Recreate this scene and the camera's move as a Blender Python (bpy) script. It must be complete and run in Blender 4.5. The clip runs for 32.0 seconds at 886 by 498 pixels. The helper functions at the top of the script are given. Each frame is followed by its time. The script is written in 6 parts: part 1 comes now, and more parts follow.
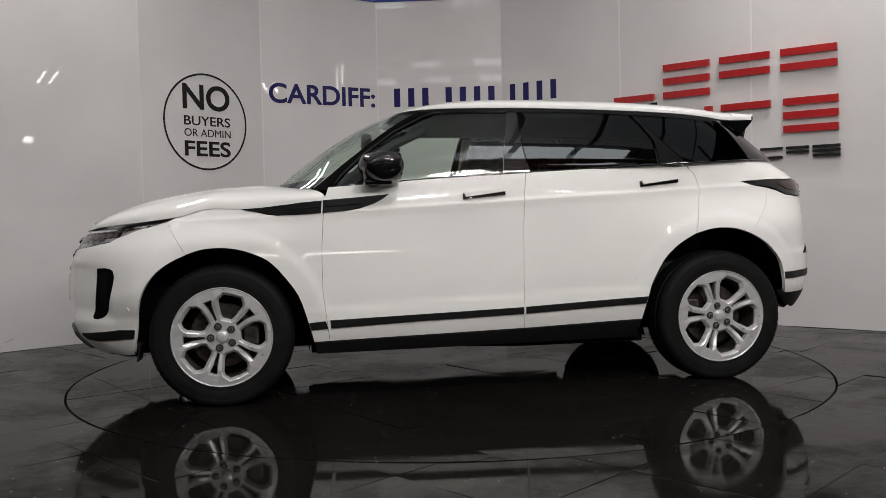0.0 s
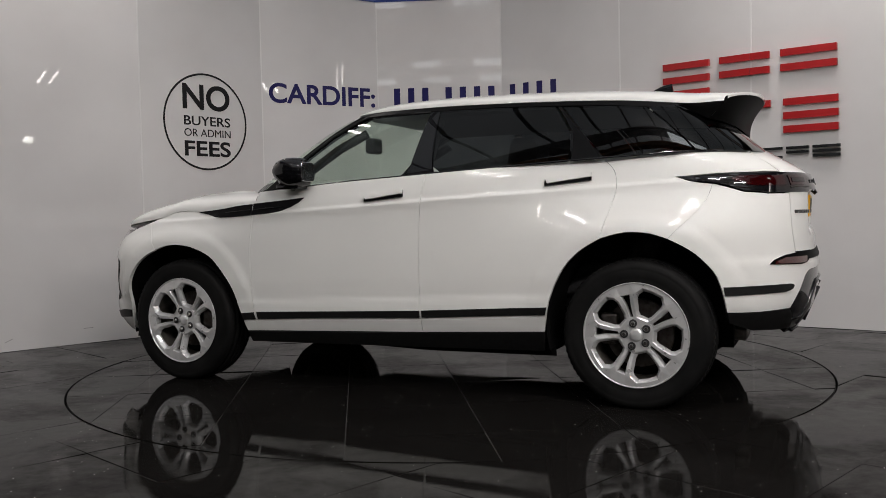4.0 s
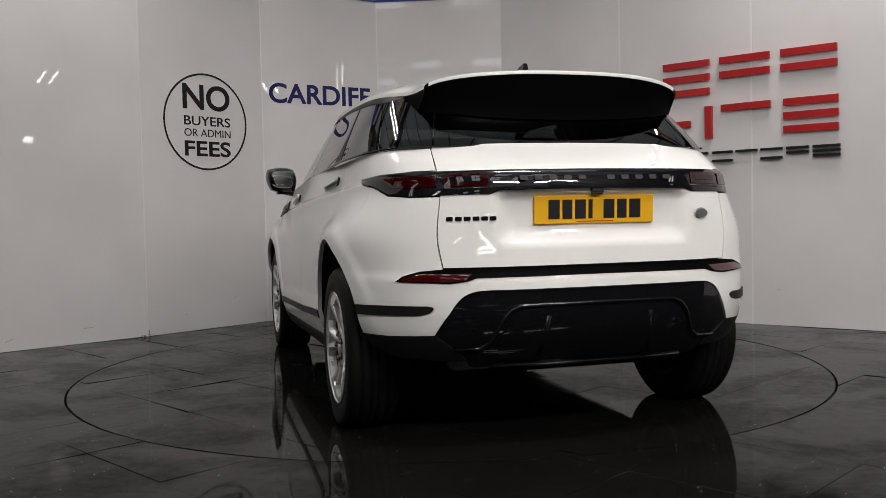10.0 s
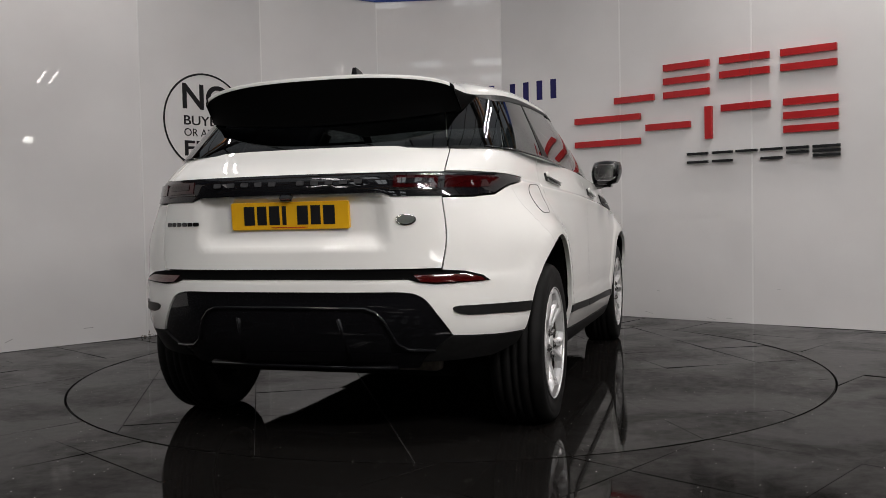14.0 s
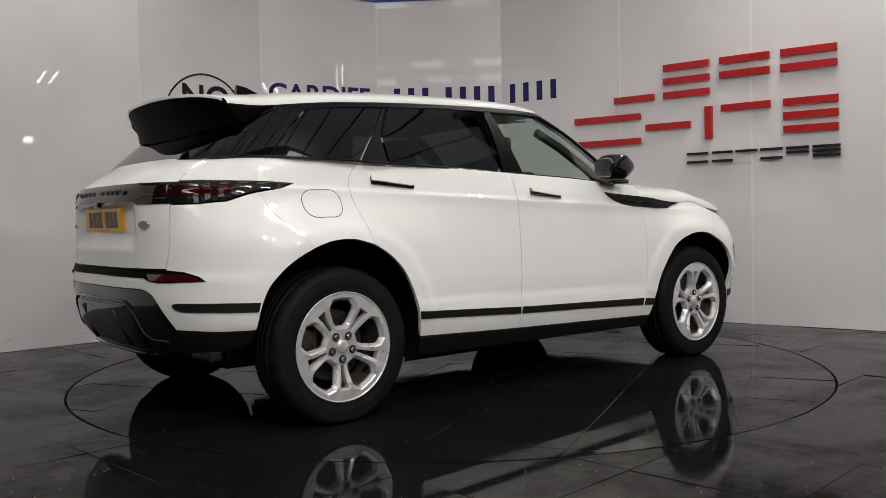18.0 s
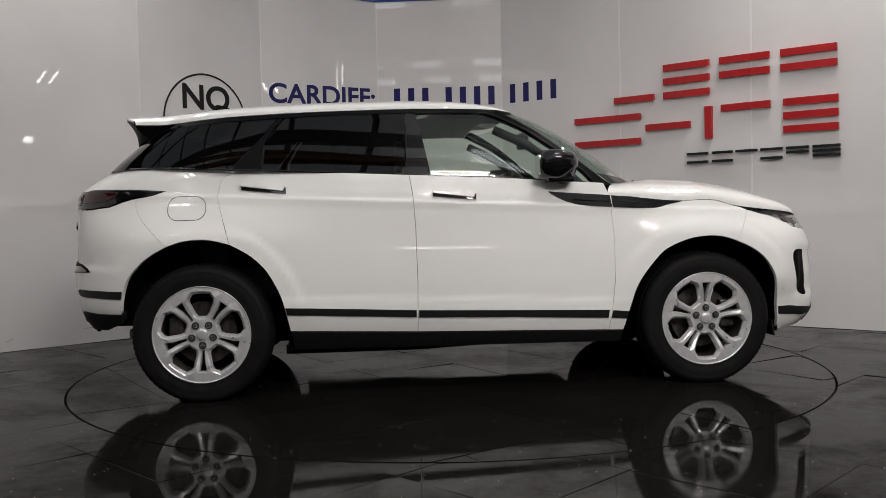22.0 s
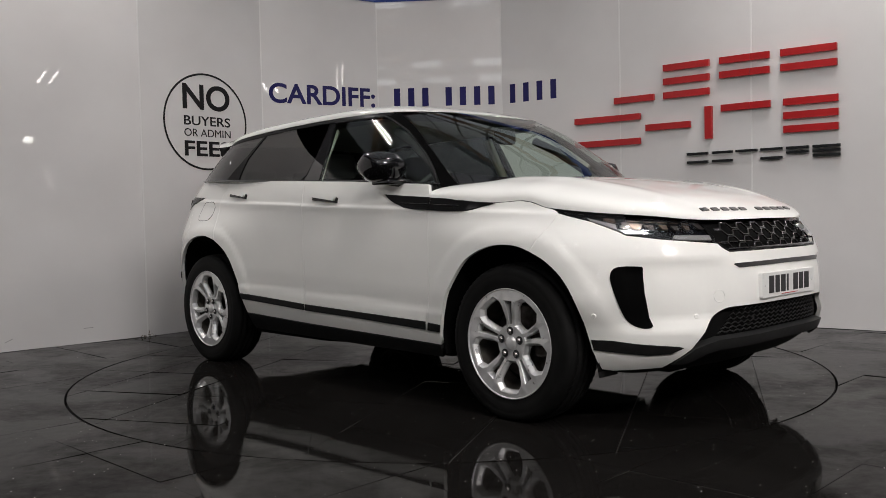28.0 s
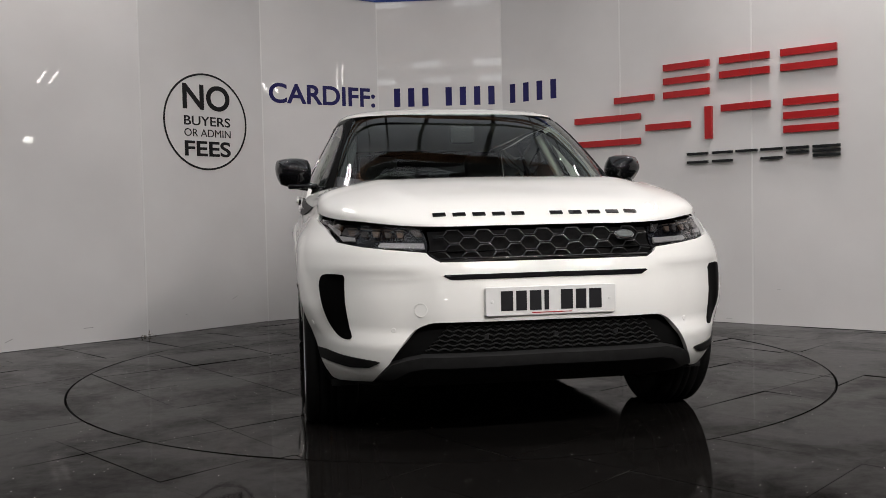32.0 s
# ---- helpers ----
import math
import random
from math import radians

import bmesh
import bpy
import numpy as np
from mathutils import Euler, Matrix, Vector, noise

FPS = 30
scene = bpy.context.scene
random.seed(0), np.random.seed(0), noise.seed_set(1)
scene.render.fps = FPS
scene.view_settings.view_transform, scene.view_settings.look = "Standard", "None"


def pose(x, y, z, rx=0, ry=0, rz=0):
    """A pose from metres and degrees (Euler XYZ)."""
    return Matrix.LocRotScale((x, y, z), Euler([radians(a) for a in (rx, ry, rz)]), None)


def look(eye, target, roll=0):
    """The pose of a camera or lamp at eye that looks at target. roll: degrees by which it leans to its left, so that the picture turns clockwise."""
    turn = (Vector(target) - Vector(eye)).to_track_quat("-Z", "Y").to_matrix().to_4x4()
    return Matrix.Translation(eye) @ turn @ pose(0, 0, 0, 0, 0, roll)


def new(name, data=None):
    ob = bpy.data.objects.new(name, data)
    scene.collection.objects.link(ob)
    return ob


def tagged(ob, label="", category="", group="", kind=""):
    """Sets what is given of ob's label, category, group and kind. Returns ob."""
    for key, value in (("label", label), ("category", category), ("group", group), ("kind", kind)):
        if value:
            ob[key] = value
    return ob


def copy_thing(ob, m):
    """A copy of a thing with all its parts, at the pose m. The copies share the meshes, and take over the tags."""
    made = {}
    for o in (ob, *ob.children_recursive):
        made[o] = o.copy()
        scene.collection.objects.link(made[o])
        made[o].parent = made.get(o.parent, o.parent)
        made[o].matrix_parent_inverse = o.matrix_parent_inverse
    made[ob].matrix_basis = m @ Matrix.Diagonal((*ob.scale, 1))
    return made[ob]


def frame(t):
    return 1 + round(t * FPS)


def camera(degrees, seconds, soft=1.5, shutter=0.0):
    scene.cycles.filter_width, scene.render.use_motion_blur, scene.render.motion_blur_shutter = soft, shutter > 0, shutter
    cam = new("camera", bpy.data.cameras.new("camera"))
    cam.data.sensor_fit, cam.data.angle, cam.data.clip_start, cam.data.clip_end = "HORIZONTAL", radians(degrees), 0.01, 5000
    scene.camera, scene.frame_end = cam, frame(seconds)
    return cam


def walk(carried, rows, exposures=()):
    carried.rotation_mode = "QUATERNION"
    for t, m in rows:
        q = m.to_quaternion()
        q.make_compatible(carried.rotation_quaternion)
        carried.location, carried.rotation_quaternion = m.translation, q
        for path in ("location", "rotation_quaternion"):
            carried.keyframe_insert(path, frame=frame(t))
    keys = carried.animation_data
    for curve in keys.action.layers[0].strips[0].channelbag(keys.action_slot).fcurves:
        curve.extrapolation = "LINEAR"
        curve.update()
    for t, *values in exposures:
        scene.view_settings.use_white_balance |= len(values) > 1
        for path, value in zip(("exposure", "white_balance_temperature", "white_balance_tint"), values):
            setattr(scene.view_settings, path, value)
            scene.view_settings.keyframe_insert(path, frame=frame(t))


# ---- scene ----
cam = camera(53.52, 32.0, soft=0.55)
EYE = (0.0, -5.5411, 0.9293)
VIEW = look(EYE, (EYE[0] - 0.04676, EYE[1] + 9.99344, EYE[2] - 0.35905), -1.242)
walk(cam, [(0.0, VIEW), (32.0, VIEW)], exposures=[(0.0, 0.0), (3.0, -0.1), (7.0, 0.0), (13.0, -0.04), (17.8, 0.04), (19.0, -0.08), (20.0, -0.05), (22.6, -0.06), (25.0, -0.08), (28.0, 0.02), (30.0, 0.1), (32.0, 0.06)])

# ---- light: hall daylight from roof lights, tubes over the booth ----
world = bpy.data.worlds.new("hall_sky")
scene.world = world
world.use_nodes = True
sky = world.node_tree.nodes.new("ShaderNodeTexSky")
sky.sky_type, sky.sun_disc = "NISHITA", False
sky.sun_elevation, sky.sun_rotation = radians(40), radians(160)
world.node_tree.links.new(sky.outputs[0], world.node_tree.nodes["Background"].inputs[0])
world.node_tree.nodes["Background"].inputs[1].default_value = 0.08


def area_lamp(name, eye, target, sx, sy, power, colour):
    lamp = bpy.data.lights.new(name, "AREA")
    lamp.shape, lamp.size, lamp.size_y, lamp.energy, lamp.color = "RECTANGLE", sx, sy, power, colour
    ob = new(name, lamp)
    ob.matrix_world = look(eye, target)
    return ob


WARM = (1.0, 0.94, 0.92)
ROOF_LIGHT = 0.28
FAR_LIGHT = 2.8
# twin-tube lamps: x, y, height, turn, power of each tube
LIGHTS = [(-4.0, -6.4, 3.7, 0, 8), (1.7, -6.8, 3.8, 0, 88), (3.8, -6.4, 3.7, 0, 112), (-2.7, -4.4, 4.2, 90, 13), (1.4, -3.5, 4.9, 12, 50), (-5.4, -4.2, 3.7, 60, 2), (6.4, -4.05, 3.7, -35, 4), (-2.7, 0.7, 4.3, 90, 24), (2.7, 0.7, 4.3, 90, 32)]
for px, py, pz, rot, power in LIGHTS:
    for k in (-0.1, 0.1):
        c, w = math.cos(radians(rot)), math.sin(radians(rot))
        lamp = area_lamp("tube_light", (px - w * k, py + c * k, pz), (px - w * k, py + c * k, 0), 1.5, 0.05, power, WARM)
        lamp.matrix_world = pose(px - w * k, py + c * k, pz, 0, 0, rot)

# the tubes' light on the roof
for px, py, pz in ((-2.7, -4.4, 4.32), (1.4, -3.5, 5.02), (-2.7, 0.7, 4.42), (2.7, 0.7, 4.42)):
    lamp = area_lamp("tube_light", (px, py, pz), (px, py, 9), 1.5, 0.3, 14, WARM)
    lamp.matrix_world = pose(px, py, pz, 180, 0, 0)


# ---- materials ----
def material(name, colour, rough=0.5, metal=0.0, coat=0.0, spec=0.5):
    m = bpy.data.materials.new(name)
    m.use_nodes = True
    b = m.node_tree.nodes["Principled BSDF"]
    b.inputs["Base Color"].default_value = (*colour, 1)
    b.inputs["Roughness"].default_value = rough
    b.inputs["Metallic"].default_value = metal
    b.inputs["Coat Weight"].default_value = coat
    b.inputs["Coat Roughness"].default_value = 0.006
    b.inputs["Specular IOR Level"].default_value = spec
    return m


def node(m, kind, **inputs):
    n = m.node_tree.nodes.new(kind)
    for k, v in inputs.items():
        n.inputs[k.replace("_", " ")].default_value = v
    return n


def link(m, a, b):
    m.node_tree.links.new(a, b)


def bsdf(m):
    return m.node_tree.nodes["Principled BSDF"]


def mottled(m, lo, hi, scale, detail=6.0, rough=None, bump=0.0, bump_scale=None):
    """Colour between lo and hi by noise at scale, roughness range, and fine relief."""
    co = node(m, "ShaderNodeTexCoord")
    n = node(m, "ShaderNodeTexNoise", Scale=scale, Detail=detail)
    link(m, co.outputs["Object"], n.inputs["Vector"])
    ramp = node(m, "ShaderNodeValToRGB")
    ramp.color_ramp.elements[0].position, ramp.color_ramp.elements[1].position = 0.35, 0.65
    ramp.color_ramp.elements[0].color, ramp.color_ramp.elements[1].color = (*lo, 1), (*hi, 1)
    link(m, n.outputs["Fac"], ramp.inputs["Fac"])
    link(m, ramp.outputs["Color"], bsdf(m).inputs["Base Color"])
    if rough:
        mr = node(m, "ShaderNodeMapRange", To_Min=rough[0], To_Max=rough[1])
        link(m, n.outputs["Fac"], mr.inputs["Value"])
        link(m, mr.outputs["Result"], bsdf(m).inputs["Roughness"])
    if bump:
        n2 = node(m, "ShaderNodeTexNoise", Scale=bump_scale or scale * 8, Detail=4.0)
        link(m, co.outputs["Object"], n2.inputs["Vector"])
        bp = node(m, "ShaderNodeBump", Strength=bump, Distance=0.002)
        link(m, n2.outputs["Fac"], bp.inputs["Height"])
        link(m, bp.outputs["Normal"], bsdf(m).inputs["Normal"])
    return m


def glass(name, tint, clear, gloss=1.0):
    """A pane: tinted see-through with a clear reflection that grows at grazing angles."""
    m = bpy.data.materials.new(name)
    m.use_nodes = True
    m.node_tree.nodes.clear()
    out = node(m, "ShaderNodeOutputMaterial")
    tr = node(m, "ShaderNodeBsdfTransparent", Color=(*tint, 1))
    gl = node(m, "ShaderNodeBsdfGlossy", Color=(1, 1, 1, 1), Roughness=0.01)
    lw = node(m, "ShaderNodeLayerWeight", Blend=0.5)
    pw = node(m, "ShaderNodeMath")
    pw.operation = "POWER"
    pw.inputs[1].default_value = 4.6
    link(m, lw.outputs["Facing"], pw.inputs[0])
    fr = node(m, "ShaderNodeMapRange", To_Min=0.035, To_Max=0.95)
    link(m, pw.outputs[0], fr.inputs["Value"])
    mix = node(m, "ShaderNodeMixShader")
    link(m, fr.outputs[0], mix.inputs[0])
    link(m, tr.outputs[0], mix.inputs[1])
    link(m, gl.outputs[0], mix.inputs[2])
    link(m, mix.outputs[0], out.inputs[0])
    return m


PAINT = mottled(material("white_paint", (0.8, 0.8, 0.78), 0.6, 0, 1.0, 0.1), (0.84, 0.835, 0.80), (0.88, 0.875, 0.835), 1.5)
GLOSS = material("gloss_black", (0.005, 0.005, 0.006), 0.3, 0, 1.0, 0.05)
SATIN = mottled(material("black_plastic", (0.012, 0.012, 0.012), 0.5, spec=0.25), (0.007, 0.007, 0.007), (0.011, 0.011, 0.011), 40, bump=0.1, bump_scale=900)
DARK = material("black_underbody", (0.005, 0.005, 0.005), 0.8, spec=0.08)
UNDER = material("black_spoiler", (0.003, 0.003, 0.003), 0.4, spec=0.012)
TYRE = mottled(material("tyre_rubber", (0.018, 0.018, 0.018), 0.6, spec=0.12), (0.005, 0.005, 0.005), (0.009, 0.0088, 0.0085), 12, rough=(0.5, 0.75))
BLADE = material("satin_black_trim", (0.005, 0.005, 0.0055), 0.38, spec=0.09)
SILVER = mottled(material("wheel_silver", (0.6, 0.6, 0.6), 0.3, 0.5, 0.6), (0.65, 0.65, 0.645), (0.72, 0.72, 0.715), 30, rough=(0.24, 0.34))
CHROME = material("chrome", (0.75, 0.75, 0.75), 0.12, 1.0)
GRILLE = material("grille_black_chrome", (0.03, 0.03, 0.031), 0.25, 0.8)
STEEL = mottled(material("brake_steel", (0.3, 0.29, 0.28), 0.45, 0.9), (0.045, 0.036, 0.03), (0.11, 0.10, 0.095), 25)
CLEAR = glass("clear_glass", (0.78, 0.86, 0.80), 1)
PRIVACY = glass("privacy_glass", (0.045, 0.05, 0.055), 1)
LENS = glass("lamp_lens", (0.92, 0.93, 0.95), 1)
REDLENS = material("red_lens", (0.028, 0.0015, 0.002), 0.06, 0, 0.5, 0.3)
FOGRED = material("fog_red", (0.05, 0.003, 0.003), 0.1, 0, 1.0)
NUT = material("dark_nut_steel", (0.30, 0.29, 0.28), 0.25, 0.9)
BRONZE = material("lamp_bronze", (0.17, 0.125, 0.095), 0.3, 0.8)
SKID = mottled(material("grey_skid", (0.03, 0.03, 0.03), 0.45), (0.015, 0.015, 0.015), (0.022, 0.022, 0.022), 30)
ALLOY = mottled(material("dull_alloy", (0.4, 0.37, 0.33), 0.5, 0.6), (0.13, 0.115, 0.10), (0.26, 0.24, 0.21), 18)
RUST = mottled(material("rust", (0.2, 0.1, 0.04), 0.8), (0.05, 0.035, 0.015), (0.12, 0.085, 0.04), 60)
LAMPGREY = material("pale_lamp_plastic", (0.30, 0.29, 0.28), 0.3, 0.2)
MESHBAR = material("mesh_plastic", (0.022, 0.022, 0.022), 0.5, spec=0.2)
AMBER = material("amber_lens", (0.05, 0.026, 0.012), 0.2, 0, 1.0)
YELLOW = material("plate_yellow", (0.82, 0.44, 0.012), 0.35)
PLATEW = material("plate_white", (0.78, 0.78, 0.76), 0.35)
INK = material("plate_ink", (0.01, 0.01, 0.012), 0.4)
TRIM = mottled(material("dark_trim", (0.02, 0.02, 0.022), 0.6), (0.016, 0.016, 0.018), (0.026, 0.026, 0.028), 30)
FABRIC = mottled(material("seat_fabric", (0.035, 0.035, 0.038), 0.85), (0.028, 0.028, 0.03), (0.045, 0.045, 0.048), 60, bump=0.3, bump_scale=600)
HEADLINER = mottled(material("pale_headliner", (0.6, 0.6, 0.53), 0.9), (0.58, 0.58, 0.52), (0.66, 0.66, 0.58), 80)

# booth wall: glossy off-white boards with faint scuffs
WALL = mottled(material("white_board", (0.66, 0.645, 0.63), 0.18, 0, 0.0, 0.5), (0.70, 0.683, 0.672), (0.75, 0.735, 0.724), 1.3, rough=(0.004, 0.010))
JOINT = material("joint_white", (0.78, 0.77, 0.755), 0.35)
SCUFF = material("grey_scuff", (0.36, 0.35, 0.34), 0.5)
BLUE = material("blue_trim", (0.015, 0.05, 0.28), 0.4)
INDIGO = material("indigo_vinyl", (0.014, 0.012, 0.10), 0.35, spec=0.25)
BLACKV = material("black_vinyl", (0.008, 0.008, 0.009), 0.35, spec=0.2)
RED = mottled(material("red_acrylic", (0.42, 0.012, 0.012), 0.3), (0.40, 0.010, 0.012), (0.46, 0.014, 0.016), 5)
GREYV = material("charcoal_acrylic", (0.012, 0.013, 0.014), 0.35, spec=0.25)


def granite():
    m = material("black_granite", (0.012, 0.011, 0.011), 0.12)
    bsdf(m).inputs["IOR"].default_value = 1.24
    co = node(m, "ShaderNodeTexCoord")
    n = node(m, "ShaderNodeTexNoise", Scale=2.2, Detail=8.0)
    link(m, co.outputs["Object"], n.inputs["Vector"])
    ramp = node(m, "ShaderNodeValToRGB")
    ramp.color_ramp.elements[0].color, ramp.color_ramp.elements[1].color = (0.0036, 0.0032, 0.0029, 1), (0.0098, 0.0091, 0.0085, 1)
    link(m, n.outputs["Fac"], ramp.inputs["Fac"])
    # flakes: a few bright specks in the stone
    vor = node(m, "ShaderNodeTexVoronoi", Scale=42.0)
    link(m, co.outputs["Object"], vor.inputs["Vector"])
    near = node(m, "ShaderNodeMath", Value=0.075)
    near.operation = "LESS_THAN"
    link(m, vor.outputs["Distance"], near.inputs[0])
    near.inputs[1].default_value = 0.10
    sep = node(m, "ShaderNodeSeparateColor")
    link(m, vor.outputs["Color"], sep.inputs[0])
    rare = node(m, "ShaderNodeMath")
    rare.operation = "GREATER_THAN"
    rare.inputs[1].default_value = 0.87
    link(m, sep.outputs[0], rare.inputs[0])
    both = node(m, "ShaderNodeMath")
    both.operation = "MULTIPLY"
    link(m, near.outputs[0], both.inputs[0])
    link(m, rare.outputs[0], both.inputs[1])
    mix = node(m, "ShaderNodeMix")
    mix.data_type = "RGBA"
    link(m, both.outputs[0], mix.inputs["Factor"])
    link(m, ramp.outputs["Color"], mix.inputs["A"])
    mix.inputs["B"].default_value = (0.85, 0.83, 0.8, 1)
    # dust: many fine pale grains
    vor2 = node(m, "ShaderNodeTexVoronoi", Scale=95.0)
    link(m, co.outputs["Object"], vor2.inputs["Vector"])
    near2 = node(m, "ShaderNodeMath")
    near2.operation = "LESS_THAN"
    near2.inputs[1].default_value = 0.13
    link(m, vor2.outputs["Distance"], near2.inputs[0])
    sep2 = node(m, "ShaderNodeSeparateColor")
    link(m, vor2.outputs["Color"], sep2.inputs[0])
    rare2 = node(m, "ShaderNodeMath")
    rare2.operation = "GREATER_THAN"
    rare2.inputs[1].default_value = 0.80
    link(m, sep2.outputs[0], rare2.inputs[0])
    both2 = node(m, "ShaderNodeMath")
    both2.operation = "MULTIPLY"
    link(m, near2.outputs[0], both2.inputs[0])
    link(m, rare2.outputs[0], both2.inputs[1])
    mixd = node(m, "ShaderNodeMix")
    mixd.data_type = "RGBA"
    link(m, both2.outputs[0], mixd.inputs["Factor"])
    link(m, mix.outputs["Result"], mixd.inputs["A"])
    mixd.inputs["B"].default_value = (0.05, 0.049, 0.048, 1)
    mix = mixd
    link(m, mix.outputs["Result"], bsdf(m).inputs["Base Color"])
    # damp patches with broken edges: a clear film of water beside dull, dusty polish
    big = node(m, "ShaderNodeTexNoise", Scale=1.4, Detail=9.0, Roughness=0.62, Distortion=0.4)
    link(m, co.outputs["Object"], big.inputs["Vector"])
    wet = node(m, "ShaderNodeMapRange", From_Min=0.42, From_Max=0.56, To_Min=0.0, To_Max=1.0)
    link(m, big.outputs["Fac"], wet.inputs["Value"])
    mr = node(m, "ShaderNodeMapRange", To_Min=0.075, To_Max=0.02)
    link(m, wet.outputs["Result"], mr.inputs["Value"])
    link(m, mr.outputs["Result"], bsdf(m).inputs["Roughness"])
    ior = node(m, "ShaderNodeMapRange", To_Min=1.13, To_Max=1.215)
    link(m, wet.outputs["Result"], ior.inputs["Value"])
    link(m, ior.outputs["Result"], bsdf(m).inputs["IOR"])
    n2 = node(m, "ShaderNodeTexNoise", Scale=5.0, Detail=8.0, Roughness=0.65)
    link(m, co.outputs["Object"], n2.inputs["Vector"])
    bp = node(m, "ShaderNodeBump", Strength=0.10, Distance=0.002)
    link(m, n2.outputs["Fac"], bp.inputs["Height"])
    link(m, bp.outputs["Normal"], bsdf(m).inputs["Normal"])
    # open pores and worn polish: matt stone between the polished grains
    n3 = node(m, "ShaderNodeTexNoise", Scale=16.0, Detail=9.0, Roughness=0.75)
    link(m, co.outputs["Object"], n3.inputs["Vector"])
    worn = node(m, "ShaderNodeMapRange", From_Min=0.35, From_Max=0.65, To_Min=0.10, To_Max=0.45)
    link(m, n3.outputs["Fac"], worn.inputs["Value"])
    dry = node(m, "ShaderNodeMapRange", To_Min=1.0, To_Max=0.45)
    link(m, wet.outputs["Result"], dry.inputs["Value"])
    amount = node(m, "ShaderNodeMath")
    amount.operation = "MULTIPLY"
    link(m, worn.outputs["Result"], amount.inputs[0])
    link(m, dry.outputs["Result"], amount.inputs[1])
    matt = node(m, "ShaderNodeBsdfDiffuse", Roughness=1.0)
    link(m, mix.outputs["Result"], matt.inputs["Color"])
    blend = node(m, "ShaderNodeMixShader")
    link(m, amount.outputs[0], blend.inputs[0])
    link(m, bsdf(m).outputs[0], blend.inputs[1])
    link(m, matt.outputs[0], blend.inputs[2])
    link(m, blend.outputs[0], m.node_tree.nodes["Material Output"].inputs[0])
    return m


GRANITE = granite()
GROUT = mottled(material("dark_grout", (0.04, 0.038, 0.036), 0.7), (0.02, 0.019, 0.018), (0.07, 0.066, 0.062), 6)


# ---- mesh helpers ----
def mesh_of(name, verts, faces, smooth=True, normals=None):
    me = bpy.data.meshes.new(name)
    me.from_pydata([tuple(v) for v in verts], [], [tuple(f) for f in faces])
    me.polygons.foreach_set("use_smooth", [smooth] * len(me.polygons))
    if normals is not None:
        me.normals_split_custom_set_from_vertices([tuple(n) for n in normals])
    me.update()
    return me


def put(name, me, mat, parent=None, label="", m=None):
    ob = new(name, me)
    if mat and not me.materials:
        me.materials.append(mat)
    if parent:
        ob.parent = parent
    if m is not None:
        ob.matrix_basis = m
    if label:
        ob["label"] = label
    return ob


def part(name, bm, mat, parent=None, label="", m=None, smooth=False):
    me = bpy.data.meshes.new(name)
    bm.normal_update()
    bm.to_mesh(me)
    bm.free()
    me.polygons.foreach_set("use_smooth", [smooth] * len(me.polygons))
    return put(name, me, mat, parent, label, m)


def box(bm, x0, x1, y0, y1, z0, z1, bevel=0.0):
    r = bmesh.ops.create_cube(bm, size=1.0)["verts"]
    for v in r:
        v.co = Vector(((x0 + x1) / 2 + v.co.x * (x1 - x0), (y0 + y1) / 2 + v.co.y * (y1 - y0), (z0 + z1) / 2 + v.co.z * (z1 - z0)))
    if bevel:
        bmesh.ops.bevel(bm, geom=list({e for v in r for e in v.link_edges}), offset=bevel, segments=2, affect="EDGES", profile=0.6)
    return bm


def boxed(name, dims, mat, parent=None, label="", bevel=0.0, m=None):
    return part(name, box(bmesh.new(), *dims, bevel), mat, parent, label, m)


def tube(path, radius, sides=8):
    """Verts and faces of a round bar along a list of points."""
    verts, faces = [], []
    pts = [Vector(p) for p in path]
    for i, p in enumerate(pts):
        d = (pts[min(i + 1, len(pts) - 1)] - pts[max(i - 1, 0)]).normalized()
        a = d.orthogonal().normalized() if abs(d.z) > 0.99 else d.cross(Vector((0, 0, 1))).normalized()
        b = d.cross(a)
        for k in range(sides):
            w = 2 * math.pi * k / sides
            verts.append(p + radius * (math.cos(w) * a + math.sin(w) * b))
    for i in range(len(pts) - 1):
        for k in range(sides):
            j = (k + 1) % sides
            faces.append((i * sides + k, i * sides + j, (i + 1) * sides + j, (i + 1) * sides + k))
    faces.append(tuple(reversed(range(sides))))
    faces.append(tuple((len(pts) - 1) * sides + k for k in range(sides)))
    return verts, faces


def revolve(profile, seg=64, axis="y"):
    """Profile of (radius, along) turned round the axis."""
    verts, faces = [], []
    for i in range(seg):
        w = 2 * math.pi * i / seg
        for r, a in profile:
            verts.append((r * math.cos(w), a, r * math.sin(w)) if axis == "y" else (r * math.cos(w), r * math.sin(w), a))
    n = len(profile)
    for i in range(seg):
        j = (i + 1) % seg
        for k in range(n - 1):
            q = (i * n + k, i * n + k + 1, j * n + k + 1, j * n + k)
            faces.append(q if axis == "y" else tuple(reversed(q)))
    return verts, faces


